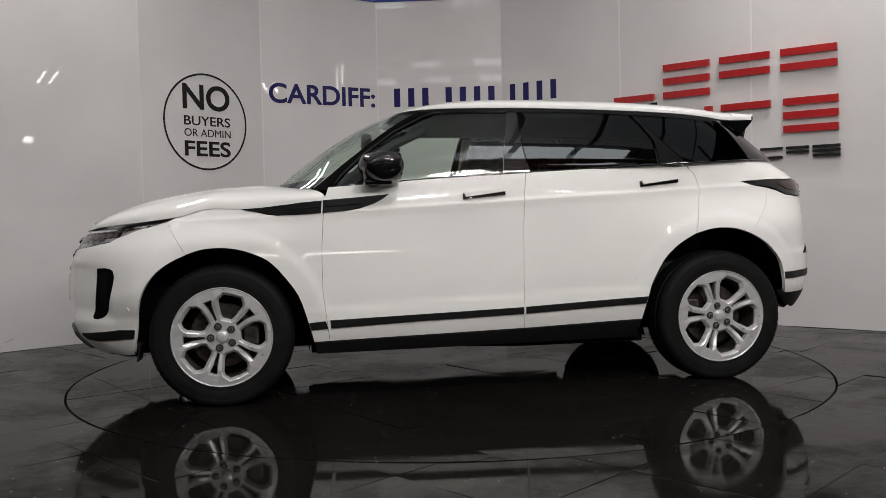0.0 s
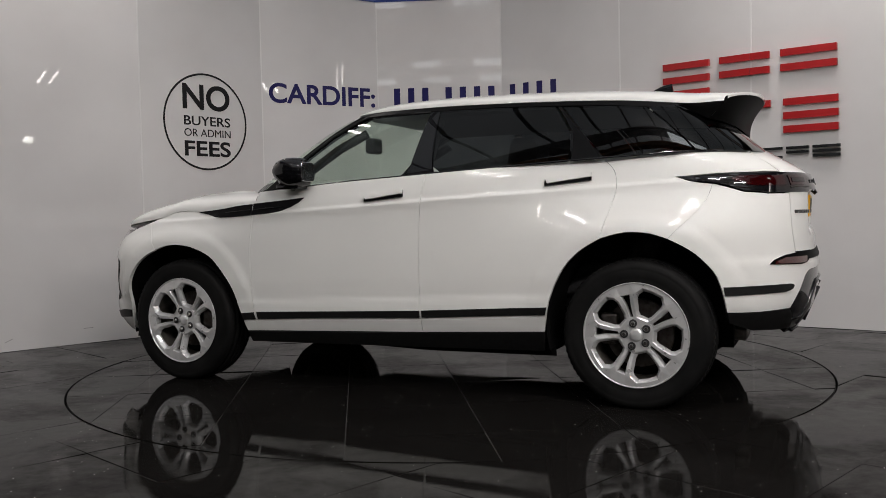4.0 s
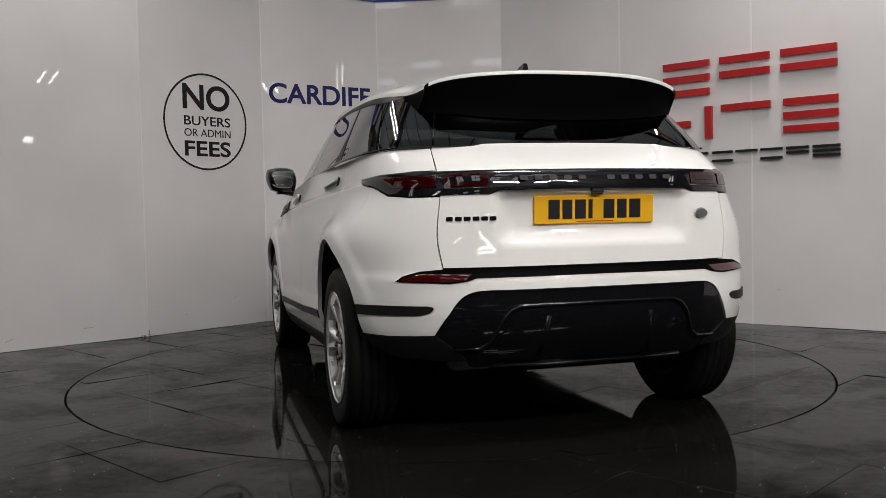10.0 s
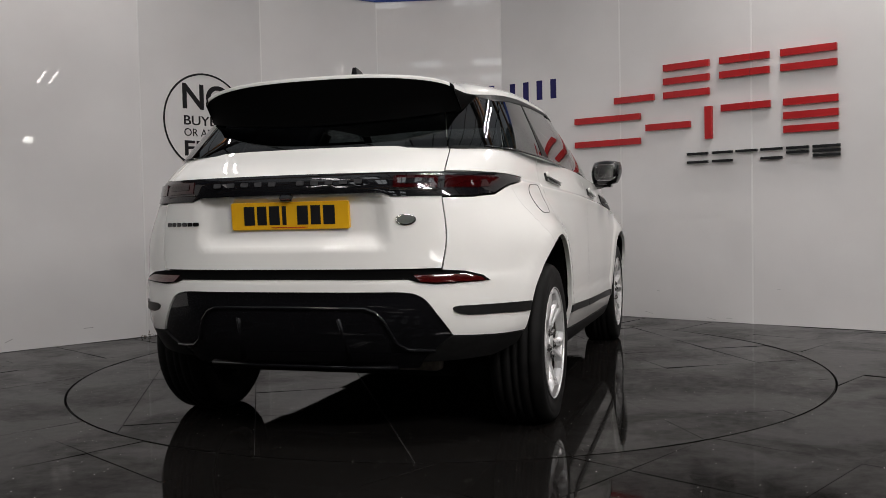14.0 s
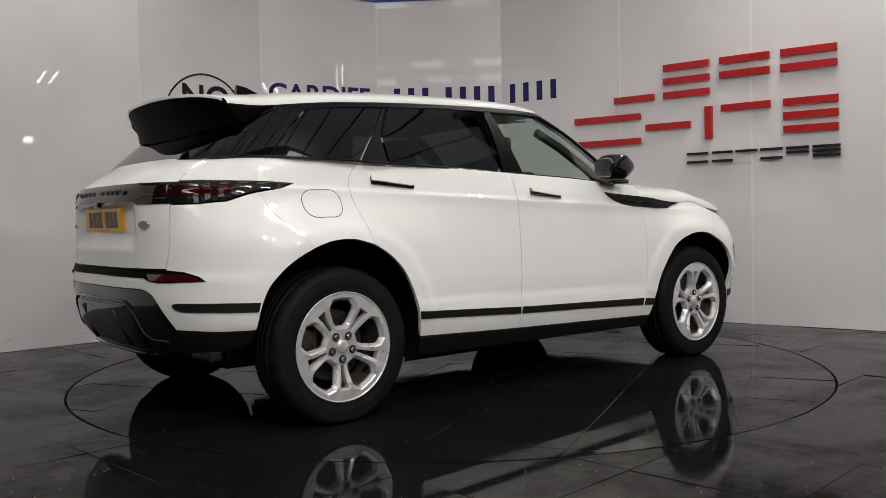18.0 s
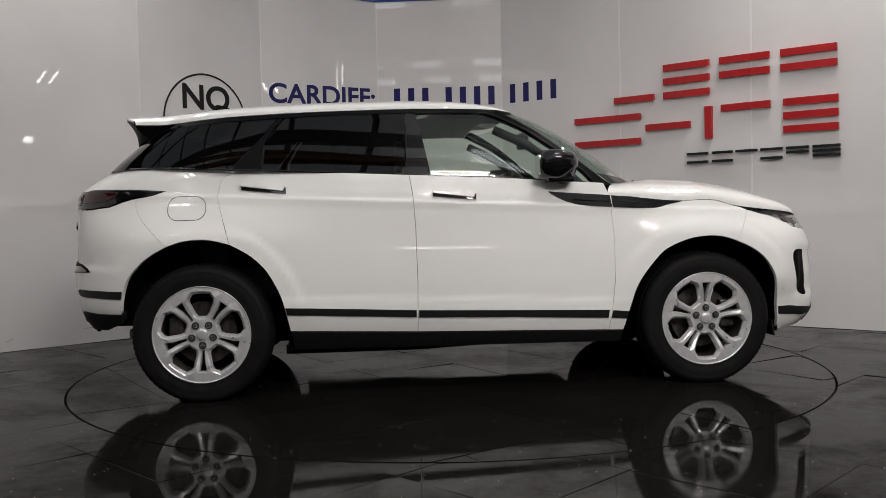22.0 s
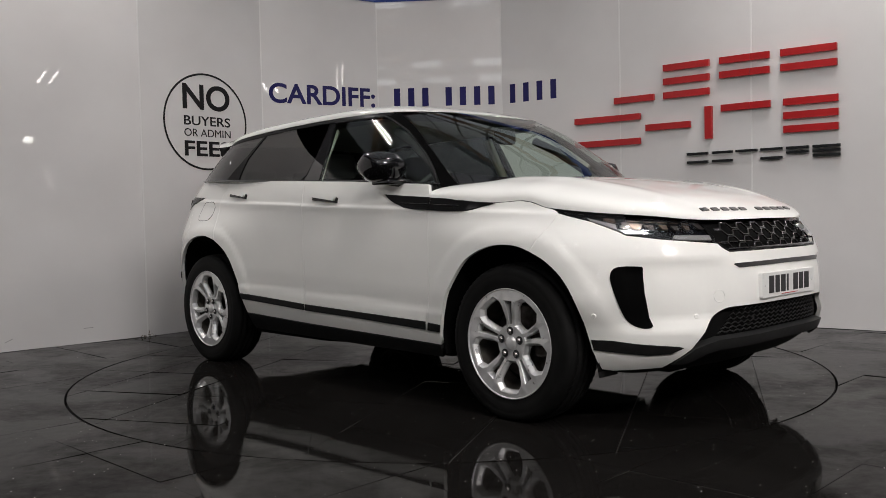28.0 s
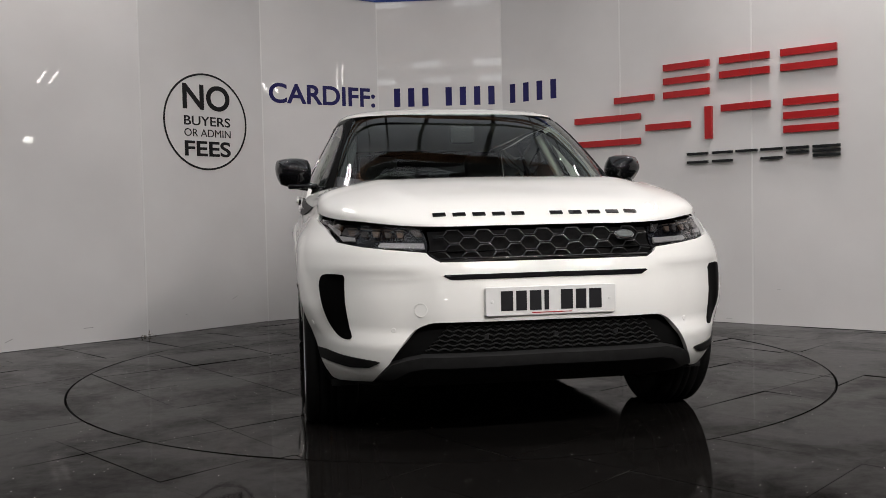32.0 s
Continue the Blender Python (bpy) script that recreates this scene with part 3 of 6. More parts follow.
class Chart:
    def __init__(self, front, rear, half, xf, xr, nf, nr, extra=None):
        self.front, self.rear, self.half, self.xf, self.xr, self.nf, self.nr, self.extra = front, rear, half, xf, xr, nf, nr, extra
        self.tf, self.tr = self.arc(nf, 1.0), self.arc(nr, 0.95)
        self.s1 = self.tf[-1][0]
        self.s2 = self.s1 + xf - xr
        self.smax = self.s2 + self.tr[-1][0]

    def arc(self, n, a):
        rows, last, s = [], None, 0.0
        for i in range(401):
            w = math.pi / 2 * i / 400
            p = (a * math.cos(w) ** (2 / n), 0.93 * math.sin(w) ** (2 / n))
            if last:
                s += math.hypot(p[0] - last[0], p[1] - last[1])
            rows.append((s, w))
            last = p
        return rows

    def turn(self, rows, s):
        lo, hi = 0, len(rows) - 1
        while hi - lo > 1:
            mid = (lo + hi) // 2
            if rows[mid][0] <= s:
                lo = mid
            else:
                hi = mid
        a, b = rows[lo], rows[hi]
        return a[1] + (b[1] - a[1]) * (s - a[0]) / max(b[0] - a[0], 1e-9)

    def length(self, rows, w):
        k = min(max(w / (math.pi / 2) * 400, 0), 399.999)
        i = int(k)
        return rows[i][0] + (rows[i + 1][0] - rows[i][0]) * (k - i)

    def base(self, s, z):
        sign = 1
        if s < 0:
            s, sign = -s, -1
        elif s > self.smax:
            s, sign = 2 * self.smax - s, -1
        if s < self.s1:
            w = self.turn(self.tf, s)
            x = self.xf + (hermite(self.front, z) - self.xf) * max(math.cos(w), 0) ** (2 / self.nf)
            y = self.half(x, z) * max(math.sin(w), 0) ** (2 / self.nf)
        elif s <= self.s2:
            x = self.xf - (s - self.s1)
            y = self.half(x, z)
        else:
            w = self.turn(self.tr, self.smax - s)
            x = self.xr + (hermite(self.rear, z) - self.xr) * max(math.cos(w), 0) ** (2 / self.nr)
            y = self.half(x, z) * max(math.sin(w), 0) ** (2 / self.nr)
        p = Vector((x, sign * y, z))
        return self.extra(p) if self.extra else p

    def normal(self, s, z):
        e = 0.006
        n = (self.base(s + e, z) - self.base(s - e, z)).cross(self.base(s, z + e) - self.base(s, z - e))
        return n.normalized()

    def at(self, s, z, off=0.0):
        p = self.base(s, z)
        return p + self.normal(s, z) * off if off else p

    # places on the left half
    def x(self, x, z):
        if x > self.xf:
            c = min(max((x - self.xf) / (hermite(self.front, z) - self.xf), 0), 1)
            return self.length(self.tf, math.acos(c ** (self.nf / 2)))
        if x >= self.xr:
            return self.s1 + self.xf - x
        c = min(max((x - self.xr) / (hermite(self.rear, z) - self.xr), 0), 1)
        return self.smax - self.length(self.tr, math.acos(c ** (self.nr / 2)))

    def fy(self, y, z):
        s = self.s1 * 0.6
        for _ in range(12):
            xx = self.base(s, z).x
            d = min(abs(y) / self.half(xx, z), 0.9999)
            s = self.length(self.tf, math.asin(d ** (self.nf / 2)))
        return math.copysign(s, y)

    def ry(self, y, z):
        s = self.smax
        for _ in range(12):
            xx = self.base(s, z).x
            d = min(abs(y) / self.half(xx, z), 0.9999)
            s = self.smax - self.length(self.tr, math.asin(d ** (self.nr / 2)))
        return s if y >= 0 else 2 * self.smax - s


def bay(p):
    """The hollow round the rear number plate and the undercut below the front grille."""
    if p.x < -1.9:
        k = smoothstep(0.44, 0.34, abs(p.y)) * smoothstep(0.80, 0.87, p.z) * smoothstep(1.028, 1.004, p.z)
        p.x += 0.035 * k
    if p.x > 1.7:
        k = smoothstep(0.40, 0.56, abs(p.y)) * smoothstep(0.725, 0.695, p.z) * smoothstep(0.43, 0.50, p.z) * smoothstep(0.86, 0.80, abs(p.y))
        p.x -= 0.022 * k
    return p


BODY = Chart(NOSE, TAIL, body_half, 1.2, -1.2, 3.1, 3.2, bay)
CABN = Chart(ROOF_F, ROOF_R, cabin_half, -0.3, -0.3, 4.0, 5.5)


def inward(poly, gap):
    n, out = len(poly), []
    for i in range(n):
        a, b, c = (Vector(poly[(i + k) % n]) for k in (-1, 0, 1))
        d1, d2 = (b - a).normalized(), (c - b).normalized()
        n1, n2 = Vector((-d1.y, d1.x)), Vector((-d2.y, d2.x))
        m = n1 + n2
        m = n1 if m.length < 1e-6 else m.normalized()
        out.append(b + m * gap / max(m.dot(n1), 0.5))
    return out


def inside(poly, x, y):
    r, n = False, len(poly)
    for i in range(n):
        x0, y0 = poly[i]
        x1, y1 = poly[i - 1]
        if (y0 > y) != (y1 > y) and x < (x1 - x0) * (y - y0) / (y1 - y0) + x0:
            r = not r
    return r


def clean(poly, gap, step):
    area = sum(poly[i - 1][0] * poly[i][1] - poly[i][0] * poly[i - 1][1] for i in range(len(poly)))
    poly = list(poly) if area > 0 else list(reversed(poly))
    poly = inward(poly, gap) if gap else [Vector(q) for q in poly]
    rim = []
    for i in range(len(poly)):
        a, b = poly[i], poly[(i + 1) % len(poly)]
        k = max(1, round((b - a).length / step))
        rim += [a.lerp(b, j / k) for j in range(k)]
    return rim


def crease_points(rim, step):
    """Rows of places close to the shoulder crease of the flank."""
    out, xs = [], [q[0] for q in rim]
    k = max(2, round((max(xs) - min(xs)) / step))
    for i in range(k):
        s = min(xs) + (max(xs) - min(xs)) * (i + 0.5) / k
        x = 1.2 - (s - BODY.s1)
        for d in (0.997, 1.006, 1.010, 1.016, 1.022, 1.030):
            q = (s, d - 0.045 * x)
            if inside(rim, *q) and min((q[0] - r[0]) ** 2 + (q[1] - r[1]) ** 2 for r in rim) > 0.008 ** 2:
                out.append(Vector(q))
    return out


def fill(rim, step, crease=False):
    xs, ys = [q[0] for q in rim], [q[1] for q in rim]
    pts = crease_points(rim, step) if crease else []
    made = len(pts)
    rows = max(2, round((max(ys) - min(ys)) / step))
    cols = max(2, round((max(xs) - min(xs)) / step))
    for i in range(cols + 1):
        for j in range(rows + 1):
            q = (min(xs) + (max(xs) - min(xs)) * (i + 0.013) / cols, min(ys) + (max(ys) - min(ys)) * (j + 0.017) / rows)
            if crease and 0.988 < q[1] + 0.045 * (1.2 - (q[0] - BODY.s1)) < 1.038:
                continue
            if inside(rim, *q) and min((q[0] - r[0]) ** 2 + (q[1] - r[1]) ** 2 for r in rim) > (0.5 * step) ** 2:
                pts.append(Vector(q))
    n = len(rim)
    v, e, f, *_ = delaunay_2d_cdt(list(rim) + pts, [(i, (i + 1) % n) for i in range(n)], [], 1, 1e-7)
    return v, f, n


def skin(name, chart, poly, mat, parent, label="", off=0.0, depth=0.02, gap=0.0013, step=0.035, both=False, crease=False):
    """A panel cut from the shell: its outline in chart places, with a turned-in edge. both: a twin on the right side."""
    rim = clean(poly, gap, step)
    v2, f2, n = fill(rim, step, crease)
    verts = [chart.at(q[0], q[1], off) for q in v2]
    norms = [chart.normal(q[0], q[1]) for q in v2]
    faces = [tuple(f) for f in f2]
    faces = [f if sum(v2[f[i - 1]][0] * v2[f[i]][1] - v2[f[i]][0] * v2[f[i - 1]][1] for i in range(len(f))) > 0 else tuple(reversed(f)) for f in faces]
    b = len(verts)
    for i in range(n):
        a, c = rim[i - 1], rim[(i + 1) % n]
        d = (chart.base(*c) - chart.base(*a)).normalized()
        side = d.cross(chart.normal(*rim[i]))
        top = chart.at(rim[i][0], rim[i][1], off)
        verts += [top, chart.at(rim[i][0], rim[i][1], off - depth)]
        norms += [side, side]
    for i in range(n):
        j = (i + 1) % n
        faces.append((b + 2 * i, b + 2 * i + 1, b + 2 * j + 1, b + 2 * j))
    made = [put(name, mesh_of(name, verts, faces, True, norms), mat, parent, label)]
    if both:
        flip = [Vector((q.x, -q.y, q.z)) for q in verts]
        fn = [Vector((q.x, -q.y, q.z)) for q in norms]
        made.append(put(name, mesh_of(name, flip, [tuple(reversed(f)) for f in faces], True, fn), mat, parent, label))
    return made


def loft(rows, close=False):
    n = len(rows[0])
    faces = [(i * n + k, i * n + k + 1, (i + 1) * n + k + 1, (i + 1) * n + k) for i in range(len(rows) - 1) for k in range(n - 1)]
    return [p for r in rows for p in r], faces


# outlines on the left side: (x, z) along the flank
def side(pts):
    return [(BODY.x(x, z), z) for x, z in pts]


def nose(pts):
    return [(BODY.fy(y, z), z) for y, z in pts]


def tail(pts):
    return [(BODY.ry(y, z), z) for y, z in pts]


def cab(pts):
    return [(CABN.x(x, z), z) for x, z in pts]


def whole(half):
    """An outline of the left half, from middle to middle, joined with its mirror image about s = 0."""
    return half + [(-s, z) for s, z in reversed(half) if abs(s) > 1e-6]


def whole_tail(half):
    return half + [(2 * BODY.smax - s, z) for s, z in reversed(half) if abs(s - BODY.smax) > 1e-6]


F_GAP = [(0.795, 1.098), (0.815, 1.046), (0.828, 0.927), (0.838, 0.778), (0.838, 0.569), (0.820, 0.405), (0.807, 0.306)]
M_GAP = [(-0.252, 1.158), (-0.236, 1.053), (-0.225, 0.890), (-0.220, 0.592), (-0.224, 0.329)]
R_GAP = [(-1.170, 1.200), (-1.200, 1.176), (-1.234, 1.134), (-1.248, 1.061), (-1.233, 0.986), (-1.206, 0.896), (-1.182, 0.812)]
BELT_F = [(-0.252, 1.158), (0.205, 1.136), (0.505, 1.116), (0.795, 1.098)]
BELT_R = [(-0.252, 1.158), (-0.666, 1.178), (-1.170, 1.200)]
ARCH_F = [(0.887, 0.304), (0.913, 0.403), (0.950, 0.522), (0.996, 0.604), (1.087, 0.713), (1.160, 0.758), (1.237, 0.786), (1.300, 0.798), (1.370, 0.801), (1.440, 0.793), (1.505, 0.772)]
ARCH_F2 = [(1.505, 0.772), (1.585, 0.735), (1.653, 0.685), (1.695, 0.635), (1.726, 0.579), (1.748, 0.500), (1.760, 0.405), (1.782, 0.270)]
def flowing(pts, k=3):
    """The same line with points between, bent smoothly through the given ones."""
    out = []
    for i in range(len(pts) - 1):
        a, b, c, d = (Vector(pts[min(max(i + j, 0), len(pts) - 1)]) for j in (-1, 0, 1, 2))
        for j in range(k):
            t = j / k
            q = b * 2 + (c - a) * t + (a * 2 - b * 5 + c * 4 - d) * t * t + (b * 3 - a - c * 3 + d) * t ** 3
            out.append((q.x / 2, q.y / 2))
    return out + [tuple(pts[-1])]


ARCH_R = [(-0.889, 0.352), (-0.915, 0.479), (-0.942, 0.563), (-0.999, 0.669), (-1.060, 0.735), (-1.115, 0.775), (-1.182, 0.812)]
ARCH_R2 = [(-1.182, 0.812), (-1.260, 0.834), (-1.330, 0.842), (-1.420, 0.834), (-1.500, 0.808)]
ARCH_R3 = [(-1.500, 0.808), (-1.565, 0.775), (-1.622, 0.736), (-1.665, 0.695), (-1.699, 0.654), (-1.720, 0.610), (-1.740, 0.540), (-1.751, 0.464)]
SEAM_R = [(-1.500, 0.808), (-1.545, 0.855), (-1.610, 0.920), (-1.660, 0.985), (-1.685, 1.058)]
ARCH_F, ARCH_F2, ARCH_R, ARCH_R2, ARCH_R3, SEAM_R, R_GAP = (flowing(p) for p in (ARCH_F, ARCH_F2, ARCH_R, ARCH_R2, ARCH_R3, SEAM_R, R_GAP))
BONNET_EDGE = [(0.70, 1.045), (0.828, 1.030), (1.031, 1.010), (1.150, 0.998), (1.253, 0.994), (1.373, 0.999), (1.433, 0.992), (1.523, 0.964), (1.60, 0.953), (1.72, 0.939), (1.94, 0.917), (2.09, 0.893), (2.2, 0.89)]
BONNET_TOP = [(0.7, 1.10), (0.85, 1.120), (1.10, 1.132), (1.33, 1.124), (1.50, 1.104), (1.65, 1.076), (1.77, 1.047), (1.90, 1.008), (1.97, 0.978), (2.03, 0.945), (2.07, 0.918), (2.095, 0.893)]


def build_car():
    car = tagged(new("car"), "white compact five-door SUV with gloss black trim on the turntable", "car")
    # flanks
    skin("front_door", BODY, side(F_GAP + M_GAP[::-1] + BELT_F[1:-1]), PAINT, car, both=True, step=0.024, crease=True)
    skin("rear_door", BODY, side(M_GAP + ARCH_R + R_GAP[::-1][1:] + BELT_R[::-1][1:-1]), PAINT, car, both=True, step=0.024, crease=True)
    quarter = side(R_GAP + ARCH_R2[1:] + SEAM_R[1:] + [(-1.62, 1.068), (-1.583, 1.075), (-1.516, 1.098), (-1.70, 1.108), (-1.884, 1.112)])
    quarter += tail([(0.70, 1.114), (0.620, 1.114), (0.612, 1.17), (0.600, 1.222)]) + side([(-1.80, 1.226), (-1.75, 1.225), (-1.5, 1.214), (-1.3, 1.205)])
    skin("rear_wing", BODY, quarter, PAINT, car, gap=0.0007, both=True, step=0.024, crease=True)
    wing = F_GAP[1:] + ARCH_F + [(1.545, 0.835), (1.585, 0.90), (1.600, 0.936), (1.565, 0.953), (1.523, 0.962), (1.433, 0.990), (1.373, 0.997), (1.253, 0.992), (1.15, 0.996), (1.031, 1.008)]
    skin("front_wing", BODY, side(wing), PAINT, car, gap=0.0007, both=True, step=0.024, crease=True)
    sill = [(0.885, 0.302), (-0.2, 0.326), (-0.887, 0.350), (-0.872, 0.25), (-0.2, 0.245), (0.875, 0.24)]
    skin("sill", BODY, side(sill), SATIN, car, both=True, off=0.004, depth=0.08)
    stripe = [(0.806, 0.417), (0.3, 0.431), (-0.218, 0.446), (-0.218, 0.408), (0.3, 0.394), (0.800, 0.374)]
    skin("door_strip", BODY, side(stripe), SATIN, car, both=True, off=0.006, depth=0.006, gap=0.001)
    skin("door_strip", BODY, side([(-0.229, 0.447), (-0.5, 0.460), (-0.912, 0.479), (-0.902, 0.441), (-0.5, 0.422), (-0.229, 0.409)]), SATIN, car, both=True, off=0.006, depth=0.006, gap=0.001)
    skin("wing_strip", BODY, side([(0.825, 0.414), (0.912, 0.407), (0.902, 0.368), (0.815, 0.373)]), SATIN, car, both=True, off=0.006, depth=0.006, gap=0.001)
    # nose
    bump = nose([(0.0, 0.757), (0.42, 0.757), (0.457, 0.778), (0.47, 0.794), (0.704, 0.818), (0.80, 0.838)]) + side([(1.858, 0.856), (1.75, 0.897), (1.65, 0.922), (1.600, 0.936), (1.585, 0.90), (1.545, 0.835)] + ARCH_F2)
    bump += nose([(0.80, 0.264), (0.675, 0.278), (0.62, 0.36)] + flowing([(0.56, 0.455), (0.52, 0.497), (0.47, 0.522), (0.42, 0.527)]) + [(0.0, 0.527)])
    skin("front_bumper", BODY, whole(bump), PAINT, car, gap=0.0006, step=0.03)
    build_bonnet(car)
    # tail
    bump = tail([(0.0, 0.722), (0.620, 0.722), (0.620, 1.008), (0.72, 1.008)]) + side([(-1.896, 1.012), (-1.821, 1.018), (-1.74, 1.045), (-1.685, 1.058)] + SEAM_R[::-1][1:] + ARCH_R3[1:])
    bump += tail([(0.80, 0.462), (0.652, 0.470), (0.60, 0.56)] + flowing([(0.585, 0.585), (0.555, 0.620), (0.51, 0.640), (0.45, 0.645)]) + [(0.0, 0.645)])
    skin("rear_bumper", BODY, whole_tail(bump), PAINT, car, gap=0.0006, step=0.03)
    gate = tail([(0.0, 0.733), (0.6185, 0.733), (0.6185, 1.00), (0.6165, 1.12), (0.599, 1.222), (0.3, 1.228), (0.0, 1.230)])
    skin("tailgate", BODY, whole_tail(gate), PAINT, car, step=0.03)
    # cabin glass and pillars
    ws = [(0.0, 1.085), (CABN.fy(0.5, 1.085), 1.085), (CABN.fy(0.755, 1.10), 1.10), (CABN.fy(0.69, 1.30), 1.30), (CABN.fy(0.605, 1.50), 1.50), (CABN.fy(0.3, 1.535), 1.535), (0.0, 1.538)]
    skin("windscreen", CABN, whole(ws), CLEAR, car, "clear laminated windscreen", depth=0.005, gap=0.001)
    band = [(0.0, 1.087), (CABN.fy(0.5, 1.087), 1.087), (CABN.fy(0.752, 1.10), 1.10), (CABN.fy(0.735, 1.155), 1.155), (CABN.fy(0.69, 1.145), 1.145), (CABN.fy(0.60, 1.128), 1.128), (CABN.fy(0.40, 1.118), 1.118), (0.0, 1.115)]
    skin("screen_band", CABN, whole(band), GLOSS, car, "black printed band along the foot of the windscreen", off=0.002, depth=0.002, gap=0.0)
    ap = [(CABN.fy(0.758, 1.085), 1.085), (CABN.fy(0.693, 1.30), 1.30), (CABN.fy(0.608, 1.50), 1.50), (CABN.fy(0.60, 1.52), 1.52)] + cab([(0.20, 1.512), (0.26, 1.488), (0.42, 1.410), (0.60, 1.280), (0.72, 1.170), (0.80, 1.085)])
    skin("a_pillar", CABN, ap, UNDER, car, both=True, depth=0.03)
    skin("front_window", CABN, cab([(0.20, 1.500), (0.26, 1.480), (0.42, 1.400), (0.60, 1.270), (0.71, 1.165), (0.765, 1.10), (0.505, 1.116), (0.205, 1.136), (-0.135, 1.152), (-0.205, 1.500)]), CLEAR, car, "clear side window", both=True, depth=0.005, off=-0.004)
    skin("b_pillar", CABN, cab([(-0.133, 1.15), (-0.203, 1.502), (-0.258, 1.505), (-0.29, 1.16)]), GLOSS, car, both=True)
    skin("rear_window", CABN, cab([(-0.292, 1.16), (-0.260, 1.503), (-0.6, 1.498), (-0.905, 1.482), (-0.945, 1.43), (-1.005, 1.334), (-1.01, 1.193)]), PRIVACY, car, "dark privacy glass side window", both=True, depth=0.005)
    skin("quarter_window", CABN, cab([(-1.180, 1.203), (-1.06, 1.34), (-0.945, 1.478), (-1.2, 1.466), (-1.36, 1.452), (-1.45, 1.38), (-1.55, 1.28), (-1.61, 1.213)]), PRIVACY, car, "dark privacy glass quarter window", both=True, depth=0.005)
    skin("door_frame", CABN, cab([(-1.020, 1.194), (-1.016, 1.334), (-0.958, 1.43), (-0.918, 1.481), (-0.940, 1.479), (-1.055, 1.342), (-1.172, 1.204)]), BLADE, car, "black rear door window frame", both=True, off=0.002, depth=0.01)
    top = cab([(0.24, 1.503), (-0.2, 1.506), (-0.6, 1.500), (-0.905, 1.485), (-1.2, 1.468), (-1.50, 1.437), (-1.50, 1.470), (-1.2, 1.495), (-0.6, 1.522), (-0.2, 1.53), (0.24, 1.528)])
    skin("roof_rail", CABN, top, BLADE, car, both=True)
    dpil = cab([(-1.50, 1.462), (-1.37, 1.450), (-1.455, 1.38), (-1.555, 1.28), (-1.615, 1.213), (-1.72, 1.215)]) + [(CABN.ry(0.60, 1.215), 1.215), (CABN.ry(0.56, 1.33), 1.33), (CABN.ry(0.50, 1.47), 1.47)]
    skin("d_pillar", CABN, dpil, PRIVACY, car, both=True)
    rw = [(CABN.smax, 1.215), (CABN.ry(0.598, 1.215), 1.215), (CABN.ry(0.557, 1.33), 1.33), (CABN.ry(0.497, 1.47), 1.47), (CABN.smax, 1.49)]
    skin("rear_screen", CABN, rw + [(2 * CABN.smax - s, z) for s, z in reversed(rw) if abs(s - CABN.smax) > 1e-6], PRIVACY, car, "dark privacy glass rear screen", depth=0.005)
    build_roof(car)
    # dark inner shell behind the gaps, open at the wheels
    verts, faces, ns, nz = [], [], 150, 26
    for i in range(ns):
        for j in range(nz):
            verts.append(BODY.at(2 * BODY.smax * i / ns, 0.22 + (1.06 - 0.22) * j / (nz - 1), -0.035))
    for i in range(ns):
        for j in range(nz - 1):
            q = (i * nz + j, (i + 1) % ns * nz + j, (i + 1) % ns * nz + j + 1, i * nz + j + 1)
            c = sum((verts[k] for k in q), Vector()) / 4
            if (c.x < -1.5 and c.z < 0.39) or (c.x > 1.75 and c.z < 0.30):
                continue
            if not (c.x > 0.8 and c.z > hermite(BONNET_EDGE, c.x) - 0.05 or c.x > 1.6 and c.z > 0.78) and (min(math.hypot(c.x - 1.345, c.z - 0.36), math.hypot(c.x + 1.34, c.z - 0.38)) > 0.47 or abs(c.y) < 0.6):
                faces.append(q)
    put("inner_shell", mesh_of("inner_shell", verts, faces), DARK, car, "black inner body structure")
    bm = bmesh.new()
    box(bm, -1.75, 1.95, -0.58, 0.58, 0.26, 0.45)
    box(bm, -0.9, 0.9, -0.84, 0.84, 0.24, 0.40)
    part("floor_pan", bm, DARK, car)
    boxed("front_bulkhead", (0.75, 1.95, -0.57, 0.57, 0.24, 0.88), DARK, car)
    boxed("rear_bulkhead", (-1.90, -0.75, -0.57, 0.57, 0.37, 0.92), DARK, car)
    for wx in (1.345, -1.34):
        for sy in (1, -1):
            v, f = [], []
            for k in range(25):
                w = math.pi * (-0.08 + (1.16 if wx > 0 else 1.05) * k / 24)
                lx, lz = wx + 0.445 * math.cos(w), 0.37 + 0.445 * math.sin(w)
                for yy in (0.55, BODY.base(BODY.x(lx, max(lz, 0.40)), max(lz, 0.40)).y - 0.03):
                    v.append((lx, sy * yy, lz))
            f = [(2 * k, 2 * k + 1, 2 * k + 3, 2 * k + 2) for k in range(24)]
            put("wheel_arch_liner", mesh_of("wheel_arch_liner", v, f), DARK, car)
    return car


